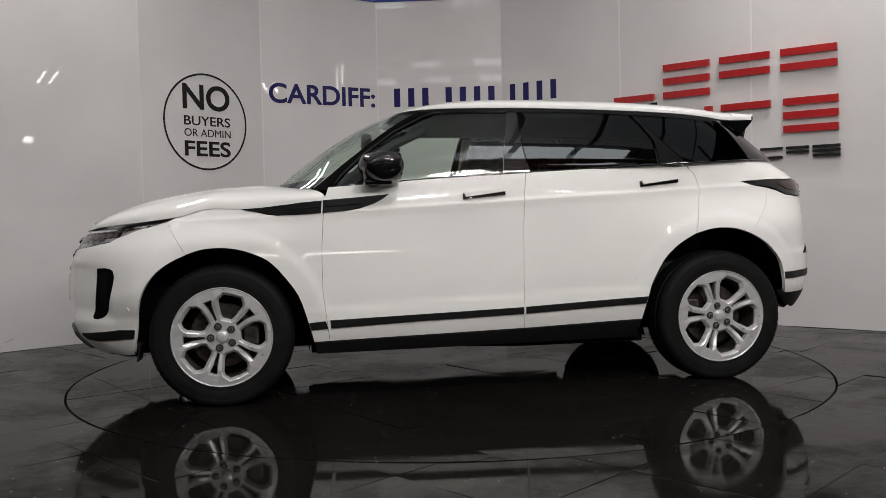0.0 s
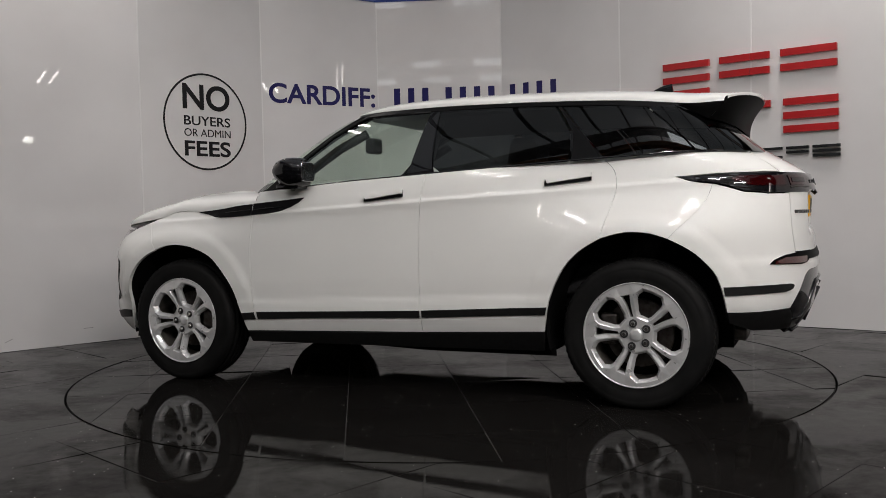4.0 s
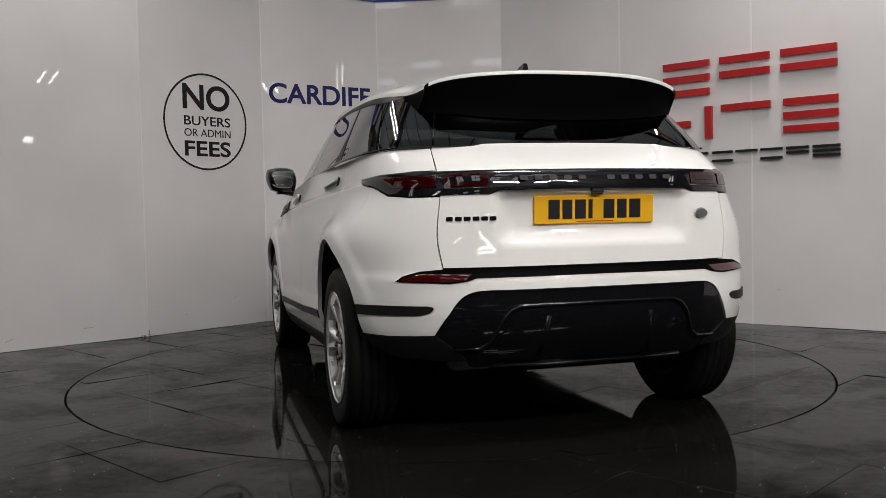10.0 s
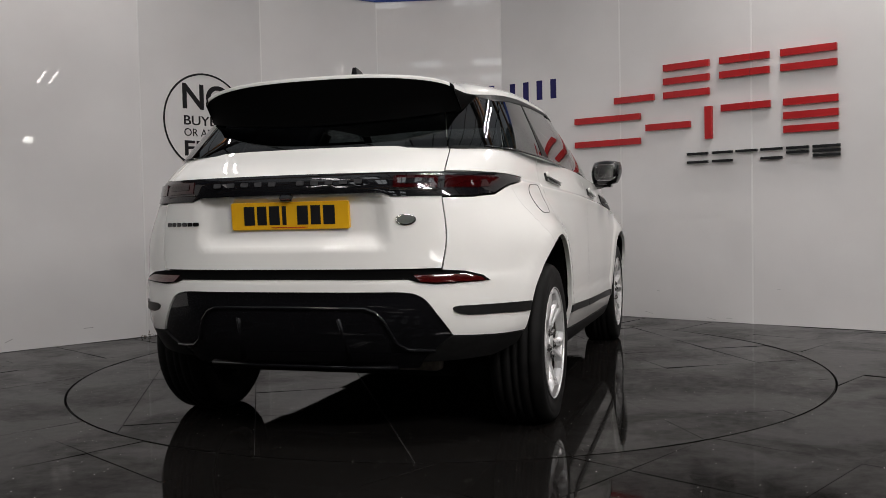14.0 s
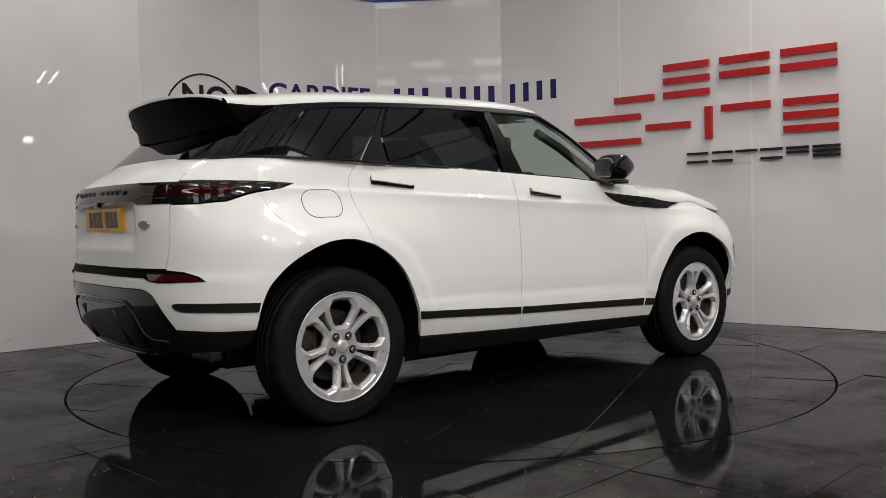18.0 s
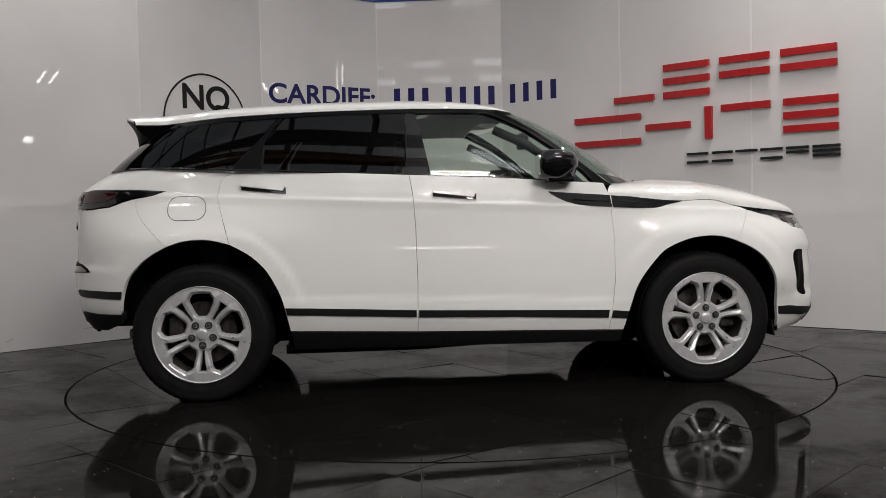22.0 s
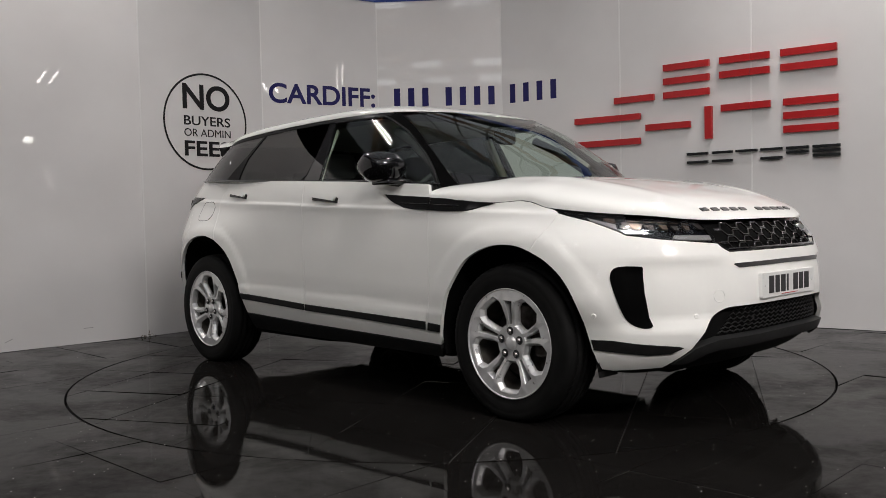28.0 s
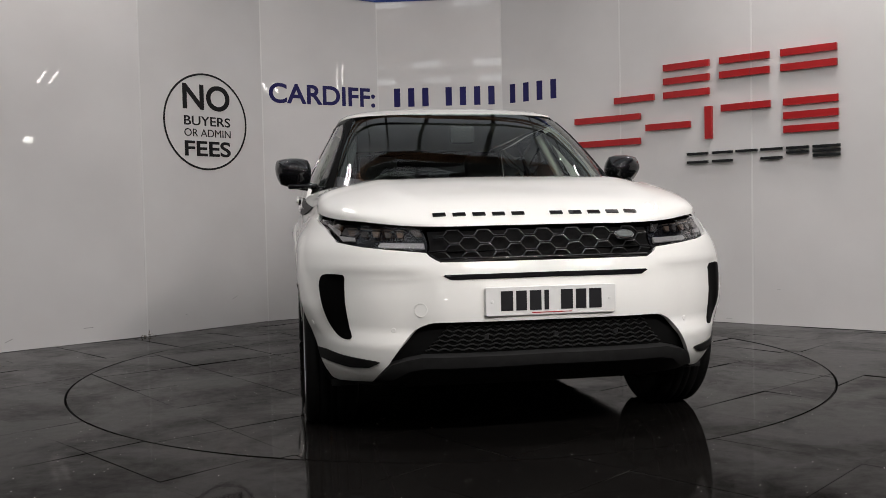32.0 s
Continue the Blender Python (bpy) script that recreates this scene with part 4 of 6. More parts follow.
def bonnet_at(x, u):
    """A place on the bonnet: x along the car, u from -1 to 1 across it."""
    k = min(max((x - 0.812) / (2.094 - 0.812), 0), 1)
    ze = hermite(BONNET_EDGE, x)
    c = min(max((x - BODY.xf) / (hermite(NOSE, ze) - BODY.xf), 0), 1) if x > BODY.xf else 0
    e = body_half(x, ze) * (1 - c ** BODY.nf) ** (1 / BODY.nf)
    zt = max(hermite(BONNET_TOP, x), ze)
    h = (1 - min(abs(u), 1) ** 2.7) ** (1 / 2.7)
    z = ze + (zt - ze) * h
    z += (0.007 * math.exp(-((abs(u) - 0.66) / 0.075) ** 2) - 0.004 * smoothstep(0.62, 0.3, abs(u))) * smoothstep(2.02, 1.7, x) * smoothstep(0.85, 1.1, x)
    return Vector((x + 0.20 * (1 - u * u) * smoothstep(0.45, 0.0, k), -u * e, z))


def build_bonnet(car):
    rows = []
    for i in range(64):
        x = 0.812 + (2.094 - 0.812) * (1 - (1 - i / 63) ** 2.2)
        row = []
        for j in range(65):
            u = math.sin(math.pi * (j / 64 - 0.5))
            row.append(bonnet_at(x, math.copysign(abs(u) ** 0.9, u)))
        rows.append(row)
    v, f = loft(rows)
    put("bonnet", mesh_of("bonnet", v, f), PAINT, car)


def build_roof(car):
    ROOFZ = [(-1.62, 1.549), (-1.55, 1.556), (-1.226, 1.584), (-0.902, 1.603), (-0.578, 1.614), (-0.255, 1.618), (0.004, 1.610), (0.20, 1.586), (0.30, 1.562), (0.37, 1.538), (0.39, 1.53)]
    EDGE = [(-1.62, 1.462), (-1.50, 1.470), (-1.2, 1.495), (-0.6, 1.522), (-0.2, 1.53), (0.40, 1.528)]
    rows = []
    for i in range(56):
        k = i / 55
        x = -1.60 + 1.99 * (1 - (1 - k) ** 1.8)
        ze = hermite(EDGE, x)
        xm, xn = CABN.xf, hermite(ROOF_F, ze)
        if x > xm:
            c = min((x - xm) / (xn + 0.004 - xm), 1)
            e = cabin_half(x, ze) * max(1 - c ** 4.0, 0) ** 0.25
        else:
            c = min((xm - x) / (xm - hermite(ROOF_R, ze)), 0.995)
            e = cabin_half(x, ze) * (1 - c ** 5.5) ** (1 / 5.5)
            if x < -1.2:
                e = max(e, 0.605)
        zt = max(hermite(ROOFZ, x), ze)
        row = []
        for j in range(41):
            u = math.sin(math.pi * (j / 40 - 0.5))
            row.append(Vector((x, -u * e, ze + (zt - ze) * (1 - abs(u) ** 2.4) ** (1 / 2.4))))
        rows.append(row)
    v, f = loft(rows)
    put("roof", mesh_of("roof", v, f), PAINT, car)


CAR = build_car()


# ---- the car's fittings ----
def flat(poly, depth, bevel=0.0):
    """Verts and faces of a plate in x, y with that depth behind it (towards -z), edges chamfered."""
    rim = clean(poly, 0, 1e9)
    n = len(rim)
    top = inward(rim, bevel) if bevel else rim
    v = [(p[0], p[1], 0) for p in top] + [(p[0], p[1], -bevel) for p in rim] + [(p[0], p[1], -depth) for p in rim]
    f = [tuple(range(n)), tuple(reversed(range(2 * n, 3 * n)))]
    for r in (0, 1):
        f += [(r * n + i, (r + 1) * n + i, (r + 1) * n + (i + 1) % n, r * n + (i + 1) % n) for i in range(n)]
    return v, f


def rounded(w, h, r, k=5):
    """A rectangle with round corners, centred."""
    pts = []
    for cx, cy, a in ((w / 2 - r, h / 2 - r, 0), (-w / 2 + r, h / 2 - r, 90), (-w / 2 + r, -h / 2 + r, 180), (w / 2 - r, -h / 2 + r, 270)):
        for i in range(k + 1):
            b = radians(a + 90 * i / k)
            pts.append((cx + r * math.cos(b), cy + r * math.sin(b)))
    return pts


def ellipse(rx, ry, k=28):
    return [(rx * math.cos(2 * math.pi * i / k), ry * math.sin(2 * math.pi * i / k)) for i in range(k)]


def frame_on(chart, s, z, off=0.0):
    """Pose on the shell: x to the viewer's right, y up, z outwards."""
    n = chart.normal(s, z)
    up = Vector((0, 0, 1)) - n * n.z
    up.normalize()
    r = up.cross(n)
    o = chart.at(s, z, off)
    return Matrix(((r.x, up.x, n.x, o.x), (r.y, up.y, n.y, o.y), (r.z, up.z, n.z, o.z), (0, 0, 0, 1)))


def plate_on(name, poly, depth, mat, parent, m, label="", bevel=0.002, smooth=False):
    v, f = flat(poly, depth, bevel)
    return put(name, mesh_of(name, v, f, smooth), mat, parent, label, m)


def line_on(name, chart, pts, radius, mat, parent, off=0.0, label="", sides=6):
    v, f = tube([chart.at(s, z, off) for s, z in pts], radius, sides)
    return put(name, mesh_of(name, v, f), mat, parent, label)


def bars(parent, m, widths, gap, height, depth, mat, name="character_bar"):
    """A row of plain bars of a word's size; None is a word space."""
    total = sum(gap * 2 if w is None else w for w in widths) + gap * (len(widths) - 1)
    x = -total / 2
    for w in widths:
        if w is None:
            x += gap * 3
            continue
        plate_on(name, [(x, -height / 2), (x + w, -height / 2), (x + w, height / 2), (x, height / 2)], depth, mat, parent, m, bevel=0)
        x += w + gap


def build_lamps(car):
    # headlamps
    top = side([(1.560, 0.951), (1.62, 0.944), (1.72, 0.932), (1.85, 0.921)]) + nose([(0.72, 0.908), (0.60, 0.900), (0.475, 0.892)])
    low = nose([(0.462, 0.84), (0.470, 0.797), (0.58, 0.806), (0.704, 0.822), (0.80, 0.842)]) + side([(1.858, 0.860), (1.80, 0.882), (1.75, 0.902), (1.66, 0.924), (1.605, 0.940)])
    outline = top + low
    for sg in (1, -1):
        poly = [(s * sg, z) for s, z in outline]
        lamp = skin("headlamp", BODY, poly, GLOSS, car, "clear-lensed headlamp in a gloss black surround", off=-0.030, depth=0.05, step=0.03)[0]
        # reflectors behind the lens, a lit-guide strip and the amber marker
        def patch(name, pts, mat, off, depth=0.015, label=""):
            skin(name, BODY, [(s * sg, z) for s, z in pts], mat, lamp, label, off=off, depth=depth, step=0.02, gap=0.001)
        for q in range(5):
            y = 0.545 + 0.046 * q
            z = 0.872 + 0.0025 * q
            patch("lamp_module", nose([(y + 0.004, z + 0.009), (y + 0.034, z + 0.011), (y + 0.030, z - 0.011), (y + 0.010, z - 0.012)]), (BRONZE, STEEL, BRONZE, STEEL, BRONZE)[q], -0.014 - 0.004 * (q % 2), 0.01)
        patch("lamp_module", side([(1.93, 0.893), (1.86, 0.903), (1.86, 0.877), (1.93, 0.865)]), STEEL, -0.016)
        patch("daytime_strip", nose([(0.475, 0.838), (0.64, 0.842), (0.655, 0.828), (0.64, 0.822), (0.475, 0.815)]), LAMPGREY, -0.014, 0.01, "pale daytime running light strip")
        patch("marker", side([(1.83, 0.916), (1.795, 0.921), (1.785, 0.912), (1.83, 0.890), (1.845, 0.890)]), AMBER, -0.018, 0.008, "smoky amber side marker")
        patch("lamp_guide", side([(1.72, 0.922), (1.78, 0.907), (1.84, 0.893)]) + nose([(0.80, 0.874), (0.74, 0.866), (0.74, 0.850), (0.79, 0.852)]) + side([(1.86, 0.868), (1.80, 0.889), (1.74, 0.908)]), LAMPGREY, -0.017, 0.008, "pale curved light guide")
        patch("lamp_guide", nose([(0.53, 0.895), (0.49, 0.891), (0.475, 0.866), (0.505, 0.864)]), STEEL, -0.017, 0.008)
        for q in range(5):
            y = 0.545 + 0.046 * q
            patch("module_brow", nose([(y, 0.889 + 0.003 * q), (y + 0.03, 0.891 + 0.003 * q), (y + 0.034, 0.887 + 0.003 * q), (y, 0.885 + 0.003 * q)]), BRONZE, -0.013, 0.006)
        patch("lamp_bezel", side([(1.70, 0.929), (1.615, 0.940), (1.66, 0.928), (1.72, 0.914)]), GLOSS, -0.016, 0.006)
        skin("lens", BODY, poly, LENS, lamp, "clear lamp lens", off=-0.002, depth=0.004, step=0.03, gap=0.003)
    # grille
    gr = nose([(0.0, 0.892), (0.462, 0.890), (0.456, 0.84), (0.462, 0.796), (0.440, 0.772), (0.415, 0.760), (0.0, 0.760)])
    grille = skin("grille", BODY, whole(gr), DARK, car, "black honeycomb grille", off=-0.028, depth=0.03)[0]
    for r in range(4):
        z = 0.784 + 0.0285 * r
        pts, y, up = [], -0.44, r % 2 == 0
        while y < 0.44:
            pts += [(y, z + (0.011 if up else -0.011)), (y + 0.042, z + (0.011 if up else -0.011))]
            y += 0.060
            up = not up
        line_on("grille_bar", BODY, [(BODY.fy(a, b), b) for a, b in pts if abs(a) < 0.448], 0.0042, GRILLE, grille, -0.006, sides=5)
    line_on("grille_trim", BODY, [(-s, z) for s, z in reversed(gr[3:])] + gr[3:], 0.004, GRILLE, grille, 0.0)
    line_on("grille_blade", BODY, [(BODY.fy(y, 0.768), 0.768) for y in (-0.42, -0.2, 0, 0.2, 0.42)], 0.006, GLOSS, grille, 0.002)
    badge = plate_on("badge", ellipse(0.043, 0.022), 0.012, CHROME, car, frame_on(BODY, BODY.fy(0.335, 0.845), 0.845, 0.008), "oval silver and dark green badge")
    plate_on("badge_field", ellipse(0.038, 0.0175), 0.004, material("badge_field", (0.22, 0.24, 0.23), 0.3, 0.8), badge, pose(0, 0, 0.002))
    # slot above the number plate
    sl = nose([(0.0, 0.712), (0.405, 0.710), (0.415, 0.704), (0.385, 0.688), (0.0, 0.690)])
    skin("bumper_slot", BODY, whole(sl), GLOSS, car, off=0.003, depth=0.02)
    # front plate
    m = Matrix.Translation((hermite(NOSE, 0.603) + 0.012, 0, 0.603)) @ Matrix(((0, 0, 1, 0), (1, 0, 0, 0), (0, 1, 0, 0), (0, 0, 0, 1)))
    pl = plate_on("number_plate", rounded(0.52, 0.111, 0.008, 3), 0.02, PLATEW, car, m, "white front number plate")
    bars(pl, pose(0, 0.002, 0.0015), [0.048, 0.042, 0.046, 0.018, None, 0.048, 0.042, 0.05], 0.012, 0.076, 0.001, INK)
    plate_on("print_line", [(-0.08, -0.047), (0.08, -0.047), (0.08, -0.044), (-0.08, -0.044)], 0.001, RED, pl, pose(0, 0, 0.0012), bevel=0)
    for k in (-0.235, 0.235):
        plate_on("screw_cap", ellipse(0.006, 0.006, 12), 0.003, PLATEW, pl, pose(k, 0.0, 0.003), bevel=0.001)
    # side intakes, fog of the front corners
    iv = side([(x + 0.016, z) for x, z in flowing([(1.846, 0.665), (1.850, 0.692), (1.866, 0.708), (1.90, 0.713), (1.955, 0.711)], 3) + [(1.963, 0.704), (1.974, 0.60), (1.986, 0.462)] + flowing([(1.978, 0.453), (1.955, 0.450), (1.925, 0.462), (1.903, 0.488), (1.882, 0.53), (1.858, 0.61), (1.848, 0.650)], 3)])
    for sg in (1, -1):
        vent = skin("corner_intake", BODY, [(s * sg, z) for s, z in iv], UNDER, car, "black corner intake", off=0.003, depth=0.02)[0]
        st = side([(1.768, 0.402), (1.85, 0.402)]) + nose([(0.80, 0.390), (0.67, 0.374), (0.652, 0.367), (0.69, 0.344), (0.76, 0.338)]) + side([(1.9, 0.346), (1.775, 0.357)])
        skin("bumper_strip", BODY, [(s * sg, z) for s, z in st], SATIN, car, off=0.005, depth=0.006)
    for y in (-0.60, 0.60):
        plate_on("parking_sensor", ellipse(0.011, 0.011, 16), 0.004, PAINT, car, frame_on(BODY, BODY.fy(y, 0.495), 0.495, 0.003), bevel=0.002)
    for sg in (1, -1):
        plate_on("parking_sensor", ellipse(0.011, 0.011, 16), 0.004, PAINT, car, frame_on(BODY, sg * BODY.x(1.80, 0.505), 0.505, 0.003), bevel=0.002)
    v, f = tube([frame_on(BODY, BODY.fy(-0.50, 0.575), 0.575, 0.0005) @ Vector((0.026 * math.cos(a * 0.2618), 0.026 * math.sin(a * 0.2618), 0)) for a in range(25)], 0.0013, 5)
    put("tow_cover", mesh_of("tow_cover", v, f), PAINT, car)
    # bonnet letters as plain bars
    for k in range(11):
        if k == 5:
            continue
        y = -0.40 + 0.08 * k
        bm = box(bmesh.new(), -0.026, 0.026, -0.011, 0.011, -0.001, 0.005)
        part("letter_bar", bm, GLOSS, car, m=bonnet_pose(y, 0.938))
    # lower intake and chin
    li = nose([(0.0, 0.524)] + flowing([(0.42, 0.524), (0.47, 0.518), (0.52, 0.493), (0.56, 0.45)]) + [(0.615, 0.365), (0.55, 0.385), (0.0, 0.398)])
    low_in = skin("lower_intake", BODY, whole(li), DARK, car, "black mesh lower intake", off=-0.05, depth=0.02)[0]
    for r in range(6):
        z = 0.412 + 0.019 * r
        hw = 0.50 - 0.10 * (z - 0.40) / 0.12
        pts = [(-hw + 2 * hw * k / 40, z + (0.005 if k % 2 else -0.005)) for k in range(41)]
        line_on("mesh_bar", BODY, [(BODY.fy(a, b), b) for a, b in pts], 0.0034, MESHBAR, low_in, -0.030, sides=4)
    ch = nose([(0.0, 0.398), (0.50, 0.394), (0.56, 0.380), (0.61, 0.362), (0.665, 0.294), (0.60, 0.293), (0.54, 0.335), (0.48, 0.347), (0.0, 0.352)])
    skin("chin", BODY, whole(ch), SKID, car, "dark satin front skid panel", off=0.006, depth=0.06)
    ck = nose([(0.0, 0.350), (0.48, 0.345), (0.54, 0.333), (0.60, 0.288)]) + nose([(0.672, 0.280), (0.80, 0.266)]) + side([(1.79, 0.268), (1.80, 0.225)]) + nose([(0.70, 0.215), (0.45, 0.225), (0.0, 0.225)])
    skin("undertray", BODY, whole(ck), SATIN, car, off=-0.03, depth=0.06)
    for y in (-0.25, 0.03, 0.28):
        plate_on("parking_sensor", ellipse(0.010, 0.010, 14), 0.01, TRIM, car, frame_on(BODY, BODY.fy(y, 0.462), 0.462, -0.03), bevel=0.002)
    for sg in (1, -1):
        bm = box(bmesh.new(), -0.005, 0.005, -0.065, 0.065, -0.045, 0.045, 0.004)
        part("mud_flap", bm, SATIN, car, m=pose(1.765, sg * 0.765, 0.275, 0, -10, 0))


def bonnet_pose(y, z):
    """A pose on the nose of the bonnet at that height: x along the word, z outwards."""
    lo, hi = 1.85, 2.09
    for _ in range(30):
        x = (lo + hi) / 2
        e = abs(bonnet_at(x, 0.9999).y)
        u = min(abs(y) / max(e, 1e-4), 0.999)
        if bonnet_at(x, u).z > z:
            lo = x
        else:
            hi = x
    u = math.copysign(u, -y)
    p = bonnet_at(lo, u)
    dx, du = bonnet_at(lo + 0.004, u) - bonnet_at(lo - 0.004, u), bonnet_at(lo, u + 0.01) - bonnet_at(lo, u - 0.01)
    n = dx.cross(du).normalized()
    n = n if n.z > 0 else -n
    r = Vector((0, 1, 0)) - n * n.y
    r.normalize()
    up = n.cross(r)
    return Matrix(((r.x, up.x, n.x, p.x), (r.y, up.y, n.y, p.y), (r.z, up.z, n.z, p.z), (0, 0, 0, 1)))


def build_tail(car):
    sm = BODY.smax
    # lamp band across the tail
    band = tail([(0.0, 1.112), (0.618, 1.110), (0.70, 1.108)]) + side([(-1.884, 1.108), (-1.70, 1.105), (-1.525, 1.096), (-1.585, 1.078), (-1.62, 1.071), (-1.69, 1.062), (-1.745, 1.049), (-1.821, 1.022), (-1.896, 1.016)]) + tail([(0.72, 1.011), (0.618, 1.011), (0.44, 1.012), (0.40, 1.026), (0.0, 1.030)])
    lamp = skin("tail_lamp_band", BODY, whole_tail(band), GLOSS, car, "gloss black tail lamp band across the tail", off=0.004, depth=0.03, gap=0.003)[0]
    for sg in (1, -1):
        def flip(p):
            return p if sg > 0 else [(2 * sm - s, z) for s, z in p]
        for pts in (tail([(0.44, 1.096), (0.60, 1.095), (0.60, 1.045), (0.44, 1.048)]), tail([(0.622, 1.094), (0.70, 1.092)]) + side([(-1.90, 1.092), (-1.80, 1.092), (-1.76, 1.082), (-1.84, 1.048), (-1.90, 1.044)]) + tail([(0.70, 1.044), (0.622, 1.045)])):
            skin("tail_lens", BODY, flip(pts), REDLENS, lamp, "deep red tail lamp lens", off=0.007, depth=0.004)
        skin("lamp_core", BODY, flip(tail([(0.465, 1.085), (0.585, 1.084), (0.585, 1.060), (0.465, 1.062)])), GLOSS, lamp, off=0.009, depth=0.004)
        line_on("lamp_guide", BODY, flip(tail([(0.43, 1.04), (0.60, 1.037)])), 0.003, STEEL, lamp, 0.008)
        fog = tail([(0.515, 0.708), (0.70, 0.710), (0.755, 0.694), (0.77, 0.682), (0.60, 0.678), (0.545, 0.682)])
        skin("fog_lens", BODY, flip(fog), FOGRED, car, "red rear fog lens", off=0.007, depth=0.01)
        strip = side([(-1.737, 0.584), (-1.85, 0.586)]) + tail([(0.80, 0.587), (0.68, 0.588)] + flowing([(0.662, 0.584), (0.656, 0.574), (0.672, 0.558), (0.71, 0.548)]) + [(0.80, 0.546)]) + side([(-1.85, 0.544), (-1.744, 0.542)])
        skin("bumper_strip", BODY, flip(strip), SATIN, car, off=0.005, depth=0.006)
        corner = side([(-1.752, 0.460), (-1.85, 0.459)]) + tail([(0.80, 0.459), (0.650, 0.467), (0.56, 0.40), (0.52, 0.36), (0.60, 0.36)]) + side([(-1.85, 0.37), (-1.757, 0.41)])
        skin("corner_valance", BODY, flip(corner), SATIN, car, off=0.0, depth=0.05)
    line = tail([(0.0, 0.730), (0.618, 0.730), (0.70, 0.722), (0.76, 0.702), (0.785, 0.680), (0.60, 0.672), (0.535, 0.680), (0.50, 0.692), (0.0, 0.694)])
    skin("tail_strip", BODY, whole_tail(line), UNDER, car, "gloss black strip with fog lamps", off=0.004, depth=0.01)
    for k in range(11):
        if k == 5:
            continue
        plate_on("letter_bar", rounded(0.032, 0.018, 0.003, 2), 0.004, TRIM, lamp, frame_on(BODY, sm, 1.075, 0.006) @ pose(-0.31 + 0.062 * k, 0, 0.001), bevel=0)
    # valance with a raised trapezoid frame
    va = tail([(0.0, 0.642)] + flowing([(0.45, 0.642), (0.51, 0.637), (0.553, 0.617), (0.583, 0.583)]) + [(0.598, 0.557), (0.647, 0.470), (0.555, 0.395), (0.50, 0.327), (0.0, 0.32)])
    val = skin("rear_valance", BODY, whole_tail(va), GLOSS, car, "gloss black rear diffuser panel", off=-0.006, depth=0.05)[0]
    fr = tail([(0.0, 0.582), (0.33, 0.580), (0.37, 0.565), (0.40, 0.53), (0.44, 0.44), (0.48, 0.412), (0.58, 0.408)])
    line_on("valance_frame", BODY, [(2 * sm - s, z) for s, z in reversed(fr[1:])] + fr, 0.008, GLOSS, val, -0.002, sides=8)
    inn = tail([(0.0, 0.565), (0.32, 0.563), (0.355, 0.55), (0.385, 0.51), (0.415, 0.43), (0.40, 0.36), (0.0, 0.355)])
    skin("diffuser_plate", BODY, whole_tail(inn), GLOSS, val, off=-0.0, depth=0.02)
    for y in (-0.22, 0.22):
        line_on("diffuser_fin", BODY, tail([(y, 0.54), (y * 1.1, 0.37)]), 0.010, GLOSS, val, 0.004)
    line_on("valance_lip", BODY, tail([(0.42, 0.335), (0.2, 0.333), (0.0, 0.333), (-0.2, 0.333), (-0.42, 0.335)]), 0.009, GLOSS, val, 0.0)
    for sg in (1, -1):
        b2 = box(bmesh.new(), -0.09, 0.09, -0.11, 0.11, -0.03, 0.03, 0.02)
        part("silencer", b2, ALLOY, car, "dull steel exhaust silencer", m=pose(-1.72, sg * 0.42, 0.318))
    # plate, badge and plain word bars on the tailgate
    x = hermite(TAIL, 0.945) + 0.035
    m = Matrix.Translation((x - 0.010, 0, 0.949)) @ Matrix(((0, 0, -1, 0), (-1, 0, 0, 0), (0, 1, 0, 0), (0, 0, 0, 1)))
    pl = plate_on("number_plate", rounded(0.52, 0.111, 0.008, 3), 0.03, YELLOW, car, m @ pose(0, 0, 0, 3, 0, 0), "yellow rear number plate")
    bars(pl, pose(0, 0.002, 0.0015), [0.048, 0.042, 0.046, 0.018, None, 0.048, 0.042, 0.05], 0.012, 0.076, 0.001, INK)
    plate_on("print_line", [(-0.08, -0.048), (0.08, -0.048), (0.08, -0.045), (-0.08, -0.045)], 0.001, RED, pl, pose(0, 0, 0.0012), bevel=0)
    badge = plate_on("badge", ellipse(0.040, 0.0225), 0.008, CHROME, car, frame_on(BODY, BODY.ry(-0.49, 0.925), 0.925, 0.006), "oval silver and dark green badge")
    plate_on("badge_field", ellipse(0.035, 0.018), 0.003, material("badge_field", (0.22, 0.24, 0.23), 0.3, 0.8), badge, pose(0, 0, 0.002))
    for k in range(6):
        plate_on("letter_bar", rounded(0.026, 0.016, 0.003, 2), 0.004, GLOSS, car, frame_on(BODY, BODY.ry(0.59 - 0.032 * k, 0.922), 0.922, 0.003), bevel=0)
    plate_on("camera_pod", rounded(0.05, 0.022, 0.006), 0.02, GLOSS, car, frame_on(BODY, BODY.ry(0.0, 1.02), 1.022, 0.012))


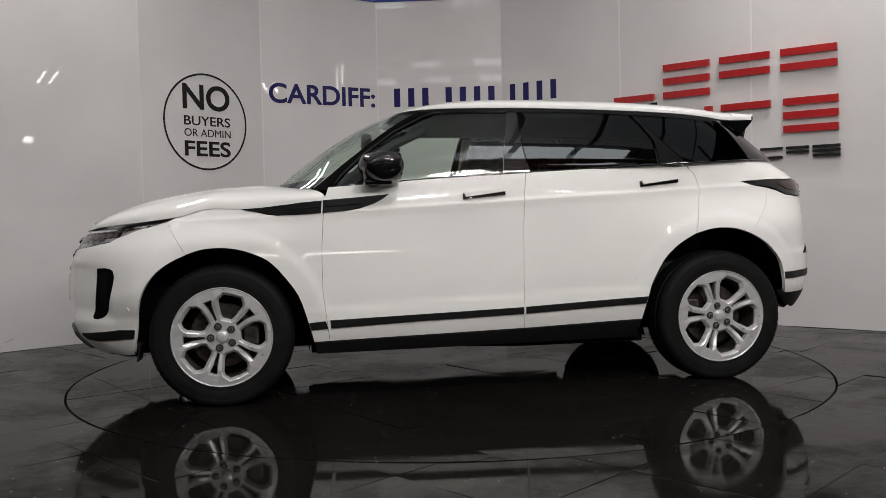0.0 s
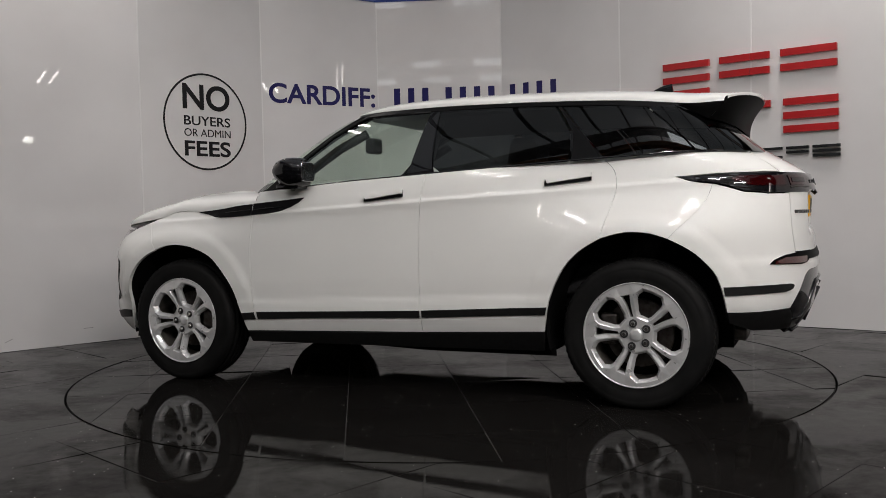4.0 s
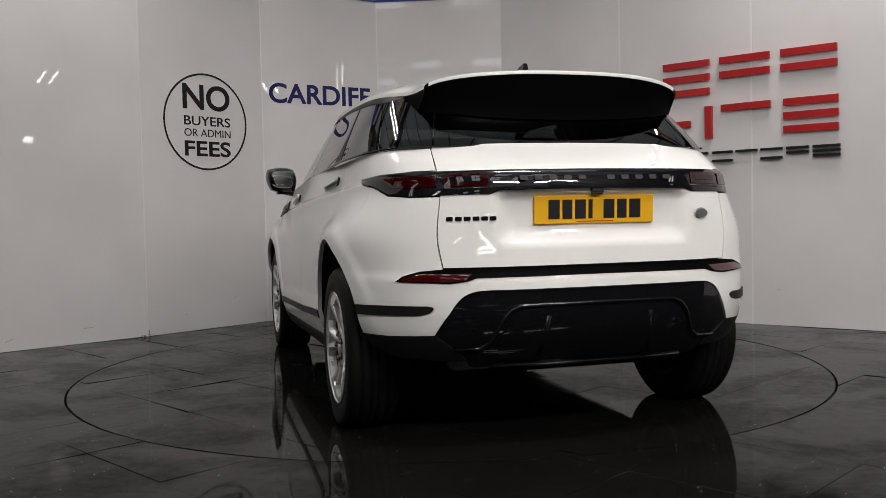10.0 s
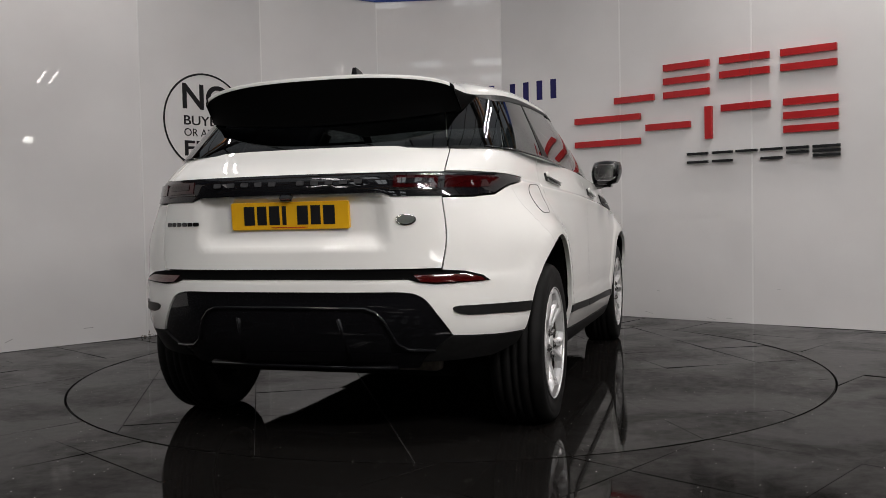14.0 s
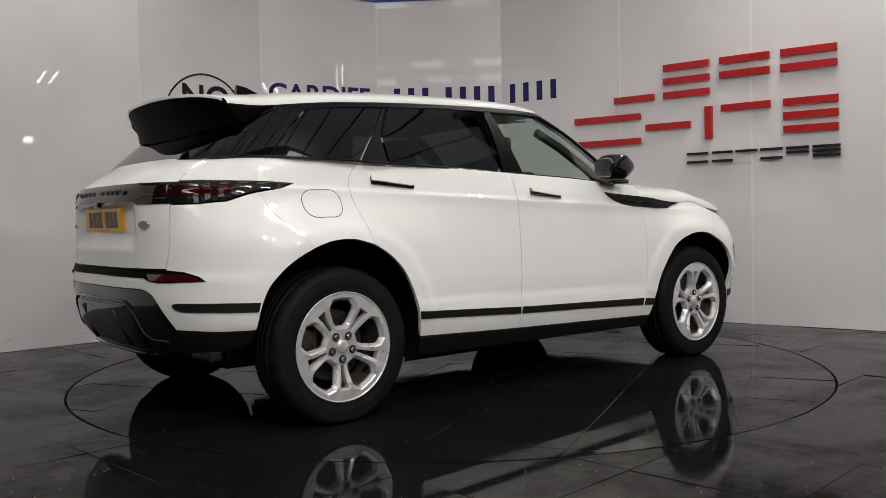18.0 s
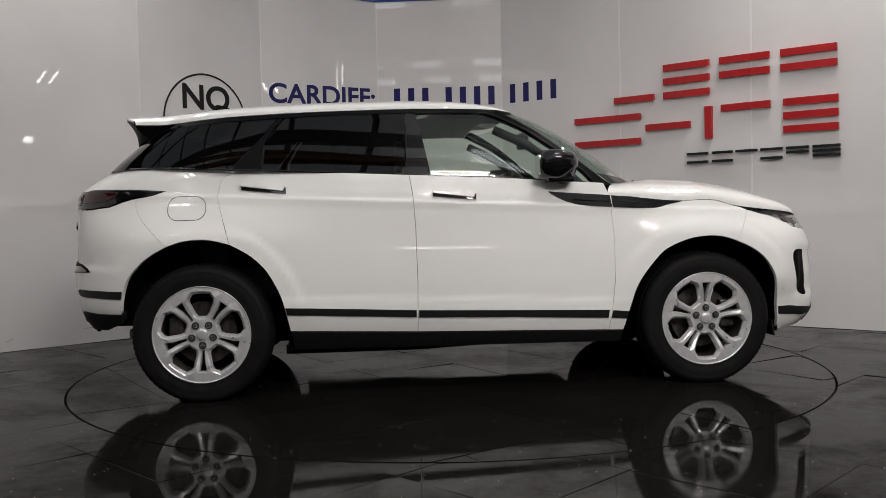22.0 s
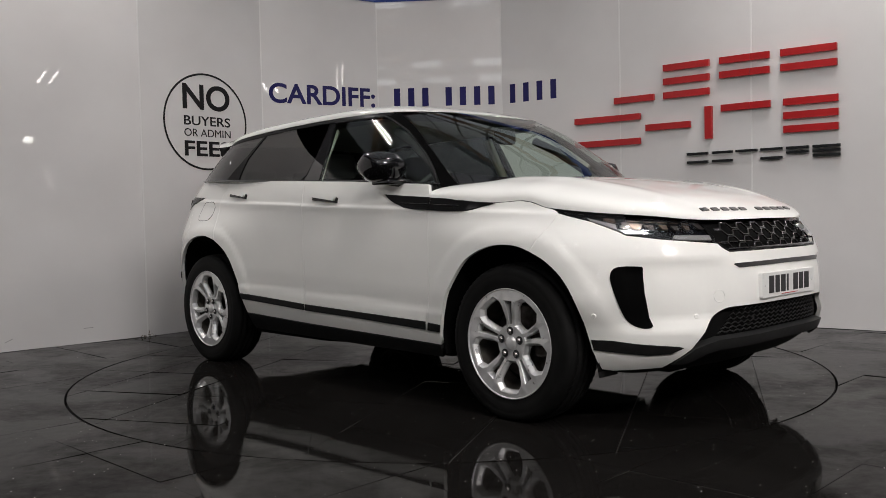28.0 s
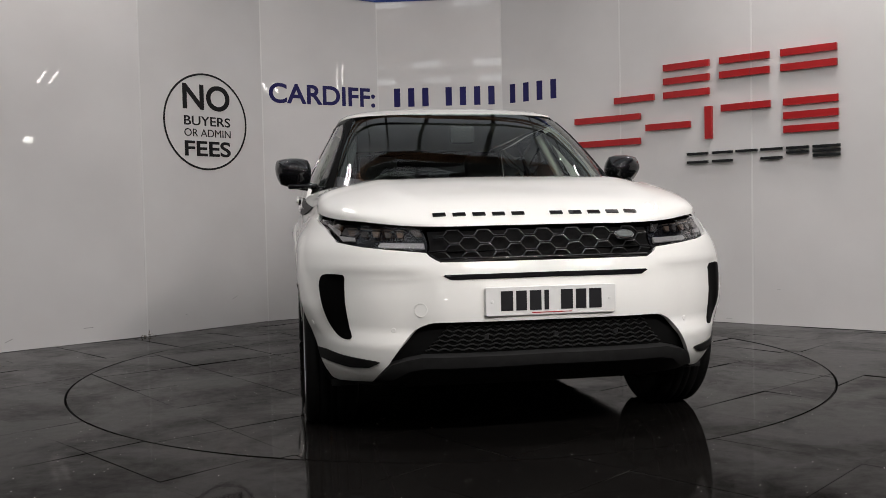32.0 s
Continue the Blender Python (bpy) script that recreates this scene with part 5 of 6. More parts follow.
def build_spoiler(car):
    def lip(k, u):
        h = (1 - min(abs(u), 1) ** 2.6) ** (1 / 2.6)
        x = -1.598 - k * (0.268 - 0.14 * abs(u) ** 2.6)
        ze, zt = 1.464 + 0.004 * k, 1.550 - 0.016 * k
        return Vector((x, -u * (0.605 - 0.012 * k), ze + (zt - ze) * h))
    us = [math.sin(math.pi * (j / 40 - 0.5)) for j in range(41)]
    rows = [[lip(i / 16, u) for u in us] for i in range(17)]
    rows.append([p + Vector((0.004, 0, -0.014)) for p in rows[-1]])
    def edge(i):
        return 0 if i < 15 else 3
    v, f = loft(rows)
    white = [q for n, q in enumerate(f) if edge(n // 40) <= n % 40 < 40 - edge(n // 40)]
    used = sorted({i for q in white for i in q})
    place = {i: n for n, i in enumerate(used)}
    spoiler = put("spoiler", mesh_of("spoiler", [v[i] for i in used], [tuple(place[i] for i in reversed(q)) for q in white]), PAINT, car, "white roof spoiler with gloss black underside")
    for sg in (0, 1):
        dark = [q for n, q in enumerate(f) if (n % 40 < edge(n // 40) if sg else n % 40 >= 40 - edge(n // 40))]
        used = sorted({i for q in dark for i in q})
        place = {i: n for n, i in enumerate(used)}
        put("spoiler_end", mesh_of("spoiler_end", [v[i] for i in used], [tuple(place[i] for i in reversed(q)) for q in dark]), UNDER, spoiler)

    def foot(u):
        z = 1.335 + 0.045 * abs(u) ** 2.5
        return CABN.at(CABN.ry(-u * 0.60, z), z, 0.006)
    under = []
    for i in range(11):
        k = i / 10
        row = []
        for j, u in enumerate(us):
            m = (rows[-1][j] + Vector((0.004, 0, 0))).lerp(foot(u), k)
            m.x += 0.02 * math.sin(math.pi * k) * (1 - abs(u) ** 4)
            row.append(m)
        under.append(row)
    v, f = loft(under)
    put("spoiler_underside", mesh_of("spoiler_underside", v, [tuple(reversed(q)) for q in f]), UNDER, spoiler)
    for sg in (1, -1):
        rows2 = []
        for i in range(9):
            k = i / 8
            a, b = lip(k, -sg), CABN.at(sg * CABN.x(-1.50, 1.455), 1.455, 0.004).lerp(foot(-sg), k)
            rows2.append([a.lerp(b, q / 5) + Vector((0, sg * 0.012 * math.sin(math.pi * q / 5) * (1 - k), 0)) for q in range(6)])
        v, f = loft(rows2)
        put("spoiler_fin", mesh_of("spoiler_fin", v, f if sg < 0 else [tuple(reversed(q)) for q in f]), UNDER, spoiler)
    # roof aerial
    v, f = [], []
    prof = [(0.0, 0.0), (0.05, 0.040), (0.11, 0.068), (0.165, 0.078), (0.175, 0.0)]
    FIN_X, FIN_Z = -1.215, 1.572
    for sg in (1, -1):
        v += [(FIN_X - a, sg * 0.022 * (1 - c / 0.13), FIN_Z + c) for a, c in prof]
    f = [(0, 1, 2, 3, 4), (9, 8, 7, 6, 5)] + [(i, i + 5, i + 6, i + 1) for i in range(4)]
    put("aerial_fin", mesh_of("aerial_fin", v, f, False), GLOSS, car)


def build_sides(car):
    vent = side([(0.830, 1.028), (0.94, 1.020), (1.031, 1.007), (1.150, 0.996), (1.235, 0.990), (1.16, 0.975), (1.10, 0.960), (1.06, 0.956), (0.95, 0.958), (0.836, 0.965)])
    skin("wing_blade", BODY, vent, BLADE, car, "black wing blade", both=True, off=0.006, depth=0.01, gap=0.0005)
    skin("door_blade", BODY, side([(0.824, 1.030), (0.65, 1.042), (0.485, 1.055), (0.52, 1.030), (0.57, 1.005), (0.645, 0.982), (0.72, 0.972), (0.830, 0.966)]), BLADE, car, "black door blade", both=True, off=0.006, depth=0.01, gap=0.0005)
    for sg in (1, -1):
        line_on("blade_line", BODY, [(sg * s, z) for s, z in side([(0.62, 1.008), (0.75, 1.000), (0.82, 0.996)])], 0.003, GLOSS, car, 0.008)
        line_on("blade_line", BODY, [(sg * s, z) for s, z in side([(0.84, 0.995), (0.95, 0.987), (1.08, 0.980)])], 0.003, GLOSS, car, 0.008)
        for x0, z0, x1, z1 in ((-0.13, 1.063, 0.098, 1.038), (-1.125, 1.115, -0.895, 1.089)):
            s0, s1 = BODY.x(x0, z0), BODY.x(x1, z1)
            quad = [(s0, z0 + 0.014), (s0, z0 - 0.022), (s1, z1 - 0.018), (s1 , z1 + 0.012)]
            hd = skin("door_handle", BODY, [(sg * a, b) for a, b in quad], GLOSS, car, "flush black door handle with a painted white reflection", off=0.010, depth=0.012, gap=0.0)[0]
            # white strip stands in for the bright reflection along the black handle
            quad = [(s0 + 0.002, z0 + 0.016), (s0 + 0.002, z0 - 0.006), (s1 + 0.014, z1 - 0.007), (s1 + 0.003, z1 + 0.014)]
            skin("handle_reflection", BODY, [(sg * a, b) for a, b in quad], PAINT, hd, "white strip painted for the bright reflection on the handle", off=0.024, depth=0.012, gap=0.0)
    # fuel flap on the right flank
    c = [(-1.405 + x, 1.004 + z) for x, z in rounded(0.195, 0.125, 0.055, 6)]
    skin("fuel_flap", BODY, [(-s, z) for s, z in side(c)], PAINT, car, "white fuel flap", off=0.0012, depth=0.01, gap=0)
    v, f = tube([BODY.at(-s, z, 0.0006) for s, z in side(c + c[:1])], 0.0018, 5)
    put("flap_gap", mesh_of("flap_gap", v, f), SATIN, car)
    # mirrors
    for sg in (1, -1):
        bm = bmesh.new()
        bmesh.ops.create_cube(bm, size=1.0)
        bmesh.ops.subdivide_edges(bm, edges=bm.edges[:], cuts=5, use_grid_fill=True)
        for v in bm.verts:
            p = v.co * 2
            q = Vector((p.x * math.sqrt(1 - p.y**2 / 2 * 0.7 - p.z**2 / 2 * 0.6), p.y * math.sqrt(1 - p.x**2 / 2 * 0.7 - p.z**2 / 2 * 0.7), p.z * math.sqrt(1 - p.y**2 / 2 * 0.55 - p.x**2 / 2 * 0.6))) * 1.05
            k = (q.y + 1) / 2                    # 0 at the body, 1 outside
            q.z *= 1.0 - 0.10 * k - 0.12 * max(q.x, 0)
            q.x = q.x * (1 - 0.16 * k - 0.10 * max(-q.z, 0)) if q.x > 0 else max(q.x, -0.80)
            v.co = Vector((0.535 + 0.120 * q.x - 0.02 * k, sg * (0.958 + 0.094 * q.y + 0.012 * q.z * k), 1.190 + 0.083 * q.z + 0.006 * k))
        if sg < 0:
            bmesh.ops.reverse_faces(bm, faces=bm.faces[:])
        mir = part("door_mirror", bm, GLOSS, car, "gloss black door mirror", smooth=True)
        plate_on("mirror_glass", rounded(0.135, 0.105, 0.03), 0.004, CHROME, mir, Matrix.Translation((0.4235, sg * 0.958, 1.194)) @ Matrix(((0, 0, -1, 0), (-1, 0, 0, 0), (0, 1, 0, 0), (0, 0, 0, 1))), "silvered mirror glass")
        line_on2(mir, sg)
        v, f = tube([(0.585, sg * 0.865, 1.112), (0.555, sg * 0.91, 1.118), (0.53, sg * 0.945, 1.128)], 0.024, 10)
        put("mirror_arm", mesh_of("mirror_arm", v, f), GLOSS, mir)
        a, b = sorted((sg * 0.83, sg * 0.99))
        bm = box(bmesh.new(), 0.475, 0.615, a, b, 1.102, 1.130, 0.011)
        part("mirror_foot", bm, GLOSS, mir, smooth=True)
        # bright quarter trim ahead of the front window, wing shut lines
        pts = [CABN.at(sg * CABN.x(x, z), z, 0.002) for x, z in ((-0.20, 1.502), (0.20, 1.503), (0.26, 1.483), (0.42, 1.403), (0.60, 1.273), (0.715, 1.167), (0.77, 1.10))]
        v, f = tube(pts, 0.005, 6)
        put("window_seal", mesh_of("window_seal", v, f), SATIN, car)
        pts = [CABN.at(sg * CABN.x(x, z), z, 0.003) for x, z in ((0.79, 1.096), (0.505, 1.116), (0.205, 1.136), (-0.25, 1.157), (-0.666, 1.177), (-1.17, 1.199), (-1.5, 1.213), (-1.72, 1.22))]
        v, f = tube(pts, 0.006, 6)
        put("waist_seal", mesh_of("waist_seal", v, f), GLOSS, car)


def line_on2(mir, sg):
    """Indicator strip on a door mirror."""
    v, f = tube([(0.640, sg * 0.93, 1.20), (0.628, sg * 0.985, 1.203), (0.59, sg * 1.022, 1.204), (0.52, sg * 1.037, 1.204)], 0.004, 6)
    put("mirror_indicator", mesh_of("mirror_indicator", v, f), TRIM, mir)


def build_interior(car):
    # scuttle, wipers, facia, wheel, seats, roof lining
    bm = bmesh.new()
    box(bm, 0.80, 1.12, -0.76, 0.76, 1.0, 1.075)
    part("scuttle", bm, SATIN, car)
    for a, b in (((1.09, 0.62), (1.06, -0.02)), ((1.12, 0.05), (1.05, -0.60))):
        v, f = tube([(a[0], a[1], 1.085), ((a[0] + b[0]) / 2 + 0.02, (a[1] + b[1]) / 2, 1.108), (b[0], b[1], 1.112)], 0.008, 6)
        put("wiper", mesh_of("wiper", v, f), SATIN, car)
    bm = bmesh.new()
    box(bm, 0.42, 0.86, -0.74, 0.74, 0.80, 1.03, 0.06)
    box(bm, 0.40, 0.62, -0.62, -0.18, 0.98, 1.075, 0.04)
    part("facia", bm, TRIM, car, smooth=True)
    v, f = [], []
    ringp = [(0.185 * math.cos(a * math.pi / 20), 0.185 * math.sin(a * math.pi / 20)) for a in range(41)]
    m = pose(0.30, -0.37, 1.02, 0, -66, 0)
    v, f = tube([m @ Vector((x, y, 0)) for x, y in ringp], 0.014, 8)
    sw = put("steering_wheel", mesh_of("steering_wheel", v, f), TRIM, car)
    for a in (0, 120, 240):
        v, f = tube([m @ Vector((0, 0, 0)), m @ Vector((0.18 * math.cos(radians(a + 60)), 0.18 * math.sin(radians(a + 60)), 0))], 0.018, 6)
        put("spoke", mesh_of("spoke", v, f), TRIM, sw)
    bm = box(bmesh.new(), -0.03, 0.03, -0.07, 0.07, -0.05, 0.05, 0.02)
    part("mirror_inside", bm, TRIM, car, m=pose(0.52, 0, 1.40))
    for sg in (0.37, -0.37):
        seat = part("front_seat", box(bmesh.new(), -0.45, 0.10, sg - 0.25, sg + 0.25, 0.50, 0.66, 0.06), FABRIC, car, "black fabric front seat", smooth=True)
        part("backrest", box(bmesh.new(), -0.07, 0.07, -0.24, 0.24, 0, 0.60, 0.06), FABRIC, seat, m=pose(-0.42, sg, 0.58, 0, -16, 0), smooth=True)
        part("headrest", box(bmesh.new(), -0.05, 0.05, -0.13, 0.13, 0, 0.17, 0.045), FABRIC, seat, m=pose(-0.60, sg, 1.19, 0, -10, 0), smooth=True)
        for k in (-0.06, 0.06):
            v, f = tube([(-0.60, sg + k, 1.14), (-0.61, sg + k, 1.22)], 0.006, 6)
            put("headrest_post", mesh_of("headrest_post", v, f), CHROME, seat)
    bench = part("rear_seat", box(bmesh.new(), -1.30, -0.80, -0.62, 0.62, 0.50, 0.68, 0.06), FABRIC, car, "black fabric rear bench", smooth=True)
    part("backrest", box(bmesh.new(), -0.07, 0.07, -0.62, 0.62, 0, 0.56, 0.05), FABRIC, bench, m=pose(-1.28, 0, 0.62, 0, -18, 0), smooth=True)
    for sg in (-0.4, 0, 0.4):
        part("headrest", box(bmesh.new(), -0.04, 0.04, -0.12, 0.12, 0, 0.13, 0.035), FABRIC, bench, m=pose(-1.46, sg, 1.16, 0, -10, 0), smooth=True)
    part("parcel_shelf", box(bmesh.new(), -1.85, -1.42, -0.62, 0.62, 1.10, 1.13, 0.01), TRIM, car)
    rows = []
    for i in range(12):
        x = -1.5 + 1.72 * i / 11
        rows.append([Vector((x, -0.60 + 1.2 * j / 10, 1.50 - 0.02 * abs(-1 + j / 5) ** 2 - 0.03 * smoothstep(-1.0, -1.5, x))) for j in range(11)])
    v, f = loft(rows)
    put("roof_lining", mesh_of("roof_lining", v, [tuple(reversed(q)) for q in f]), HEADLINER, car, "pale fabric roof lining")
    for sg in (1, -1):
        pts = [(0.76, 1.09), (0.60, 1.26), (0.42, 1.39), (0.24, 1.475)]
        v, f = tube([CABN.at(sg * (CABN.x(x, z) - 0.03), z, -0.085) for x, z in pts], 0.026, 10)
        put("pillar_trim", mesh_of("pillar_trim", v, f), TRIM, car)
        v, f = tube([CABN.at(sg * CABN.x(x, z), z, -0.04) for x, z in ((-0.21, 1.16), (-0.23, 1.3), (-0.24, 1.48))], 0.03, 8)
        put("pillar_trim", mesh_of("pillar_trim", v, f), HEADLINER, car, "pale inner door pillar trim")
        bm = box(bmesh.new(), -0.9, 0.75, sg * 0.80 - 0.03, sg * 0.80 + 0.03, 0.5, 1.10, 0.02)
        part("door_lining", bm, TRIM, car)


def wheel_face():
    """The cast face of the wheel: five hexagonal pockets and five slots between spoke pairs."""
    R = 0.246
    outer = [Vector((R * math.cos(2 * math.pi * i / 90), R * math.sin(2 * math.pi * i / 90))) for i in range(90)]
    pocket = [(0.078, -0.027), (0.078, 0.027), (0.100, 0.046), (0.163, 0.074), (0.188, 0.074), (0.222, 0.052), (0.2265, 0.0), (0.222, -0.052), (0.188, -0.074), (0.163, -0.074), (0.100, -0.046)]
    slot = [(0.084, -0.009), (0.084, 0.009), (0.150, 0.0145), (0.196, 0.024), (0.196, -0.024), (0.150, -0.0145)]
    holes = []
    for k in range(5):
        for shape, add, bev, dep in ((pocket, 0, 0.015, 0.022), (slot, 36, 0.005, 0.016)):
            a = radians(72 * k + add)
            loop = [Vector((x * math.cos(a) - y * math.sin(a), x * math.sin(a) + y * math.cos(a))) for x, y in shape]
            holes.append((loop[::-1], bev, dep))

    def dish(p):
        r = p.length
        a = (math.degrees(math.atan2(p.y, p.x)) - 36) % 72
        d = r * math.sin(radians(min(a, 72 - a)))
        dip = 0.009 * math.exp(-(d / 0.022) ** 2) * smoothstep(0.07, 0.11, r) * smoothstep(0.238, 0.205, r)
        return -dip + 0.006 - 0.024 * smoothstep(0.20, 0.06, r) - 0.004 * smoothstep(0.20, 0.243, r)
    pts, edges = list(outer), [(i, (i + 1) % 90) for i in range(90)]
    for loop, bev, dep in holes:
        b = len(pts)
        pts += loop
        edges += [(b + i, b + (i + 1) % len(loop)) for i in range(len(loop))]
    for ra, n in ((0.03, 8), (0.06, 14)):
        pts += [Vector((ra * math.cos(2 * math.pi * (i + 0.37) / n), ra * math.sin(2 * math.pi * (i + 0.37) / n))) for i in range(n)]
    v2, e2, f2, *_ = delaunay_2d_cdt(pts, edges, [], 0, 1e-7)
    verts = [(p.x, dish(p), p.y) for p in v2]
    faces = []
    for f in f2:
        c = sum((v2[i] for i in f), Vector((0, 0))) / len(f)
        if c.length < R and not any(inside(loop, c.x, c.y) for loop, _, _ in holes):
            faces.append(tuple(reversed(f)) if sum(v2[f[i - 1]].x * v2[f[i]].y - v2[f[i]].x * v2[f[i - 1]].y for i in range(len(f))) > 0 else tuple(f))
    known = {(round(p.x, 5), round(p.y, 5)): i for i, p in enumerate(v2)}
    for loop, bev, dep in holes:
        inn, lip = inward(loop, bev), inward(loop, min(0.005, bev * 0.6))
        b, n = len(verts), len(loop)
        first = [known[round(p.x, 5), round(p.y, 5)] for p in loop]
        verts += [(p.x, dish(p) - 0.0045, p.y) for p in lip]
        verts += [(p.x, dish(p) - dep, p.y) for p in inn] + [(p.x, dish(p) - 0.034, p.y) for p in inn]
        rings = [first] + [list(range(b + r * n, b + r * n + n)) for r in range(3)]
        for r in range(3):
            faces += [(rings[r][i], rings[r][(i + 1) % n], rings[r + 1][(i + 1) % n], rings[r + 1][i]) for i in range(n)]
    return verts, faces


def build_wheels(car):
    tyre = [(0.232, -0.105), (0.246, -0.114), (0.275, -0.121), (0.312, -0.123), (0.338, -0.117), (0.352, -0.104), (0.359, -0.085), (0.361, -0.066), (0.352, -0.064), (0.352, -0.056), (0.3622, -0.054), (0.363, -0.022), (0.353, -0.020), (0.353, -0.012), (0.3635, -0.010), (0.3635, 0.010), (0.353, 0.012), (0.353, 0.020), (0.363, 0.022), (0.3622, 0.054), (0.352, 0.056), (0.352, 0.064), (0.361, 0.066), (0.359, 0.085), (0.352, 0.104), (0.338, 0.117), (0.318, 0.1225), (0.314, 0.1215), (0.310, 0.123), (0.275, 0.121), (0.262, 0.1165), (0.258, 0.1175), (0.246, 0.114), (0.232, 0.105)]
    v, f = revolve(tyre, 144)
    tread = []
    for a, b, c in v:
        seg = round(math.atan2(c, a) / (2 * math.pi) * 144)
        k = 0.986 if abs(b) > 0.06 and math.hypot(a, c) > 0.349 and (seg + (b > 0)) % 2 == 0 else 1.0
        tread.append((a * k, b, c * k))
    v = tread
    v = [(a, b * 0.94 * (1 + 0.05 * smoothstep(-0.28, -0.35, c)), max(c, -0.351)) for a, b, c in v]
    tyre_mesh = mesh_of("tyre", v, f)
    v, f = revolve([(0.242, 0.060), (0.243, 0.096), (0.2465, 0.100), (0.250, 0.1015), (0.252, 0.104), (0.2500, 0.1065), (0.2465, 0.1055), (0.2450, 0.102), (0.2435, 0.09)], 72)
    rim_mesh = mesh_of("rim", v, f)
    v, f = revolve([(0.230, 0.0895), (0.226, 0.05), (0.212, -0.08), (0.235, -0.11)], 48)
    barrel_mesh = mesh_of("barrel", v, f)
    v, f = wheel_face()
    face_mesh = mesh_of("wheel_face", v, f, False)
    v, f = revolve([(0.0, -0.02), (0.165, -0.02), (0.165, 0.0), (0.06, 0.0), (0.055, 0.03), (0.0, 0.03)], 48)
    disc_mesh = mesh_of("brake_disc", v, f, False)
    v, f = revolve([(0.0, 0.004), (0.018, 0.003), (0.029, 0.0), (0.032, -0.006), (0.032, -0.02)], 28)
    cap_mesh = mesh_of("hub_cap", v, [tuple(reversed(q)) for q in f])
    v, f = revolve([(0.0, 0.008), (0.008, 0.008), (0.0125, 0.002), (0.0125, -0.016)], 6)
    nut_mesh = mesh_of("wheel_nut", v, [tuple(reversed(q)) for q in f], False)
    v, f = revolve([(0.0, 0.0), (0.0175, 0.0), (0.0195, 0.002)], 18)
    seat_mesh = mesh_of("nut_seat", v, [tuple(reversed(q)) for q in f], False)
    v, f = revolve([(0.0, -0.06), (0.225, -0.06)], 40)
    back_mesh = mesh_of("back_plate", v, f, False)
    for wx, sy, turn in ((1.345, 1, 33), (1.345, -1, 54), (-1.34, 1, 40), (-1.34, -1, 18)):
        w = new("wheel")
        w.parent = car
        w["label"] = "silver split-spoke alloy wheel with black tyre"
        w.matrix_basis = pose(wx, sy * 0.821, 0.352, 0, 0, 0 if sy > 0 else 180)
        put("tyre", tyre_mesh, TYRE, w)
        put("rim", rim_mesh, SILVER, w, m=pose(0, 0.007, 0))
        put("barrel", barrel_mesh, ALLOY, w, "dull alloy inner wheel barrel")
        put("wheel_face", face_mesh, SILVER, w, m=pose(0, 0.106, 0, 0, -turn, 0))
        put("brake_disc", disc_mesh, STEEL, w)
        put("back_plate", back_mesh, DARK, w)
        bm = box(bmesh.new(), -0.04, 0.04, -0.03, 0.045, -0.075, 0.075, 0.012)
        part("brake_caliper", bm, STEEL, w, m=pose(-0.14 if wx > 0 else 0.14, 0, 0.02))
        put("hub_cap", cap_mesh, SILVER, w, m=pose(0, 0.096, 0))
        for k in range(5):
            a = radians(turn + 36 + 72 * k)
            put("nut_seat", seat_mesh, TRIM, w, m=pose(0.057 * math.cos(a), 0.0915, 0.057 * math.sin(a)))
            put("wheel_nut", nut_mesh, NUT, w, m=pose(0.057 * math.cos(a), 0.098, 0.057 * math.sin(a)))


build_lamps(CAR)
build_tail(CAR)
build_spoiler(CAR)
build_sides(CAR)
build_interior(CAR)
build_wheels(CAR)


# ---- lettering on the booth wall ----
def words(name, text, i, u0, u1, z0, height, mat, parent, depth=0.001, bold=0.022):
    """A word on a board, stretched to its width and height."""
    cu = bpy.data.curves.new(name, "FONT")
    cu.body, cu.extrude, cu.offset = text, depth, bold
    tmp = bpy.data.objects.new(name, cu)
    scene.collection.objects.link(tmp)
    bpy.context.view_layer.update()
    me = bpy.data.meshes.new_from_object(tmp.evaluated_get(bpy.context.evaluated_depsgraph_get()))
    bpy.data.objects.remove(tmp)
    xs, ys = [v.co.x for v in me.vertices], [v.co.y for v in me.vertices]
    kx, ky = (u1 - u0) / (max(xs) - min(xs)), height / (max(ys) - min(ys))
    for v in me.vertices:
        v.co = Vector(((v.co.x - min(xs)) * kx, (v.co.y - min(ys)) * ky, v.co.z))
    return put(name, me, mat, parent, m=on_wall(i, u0, z0, 0.002))


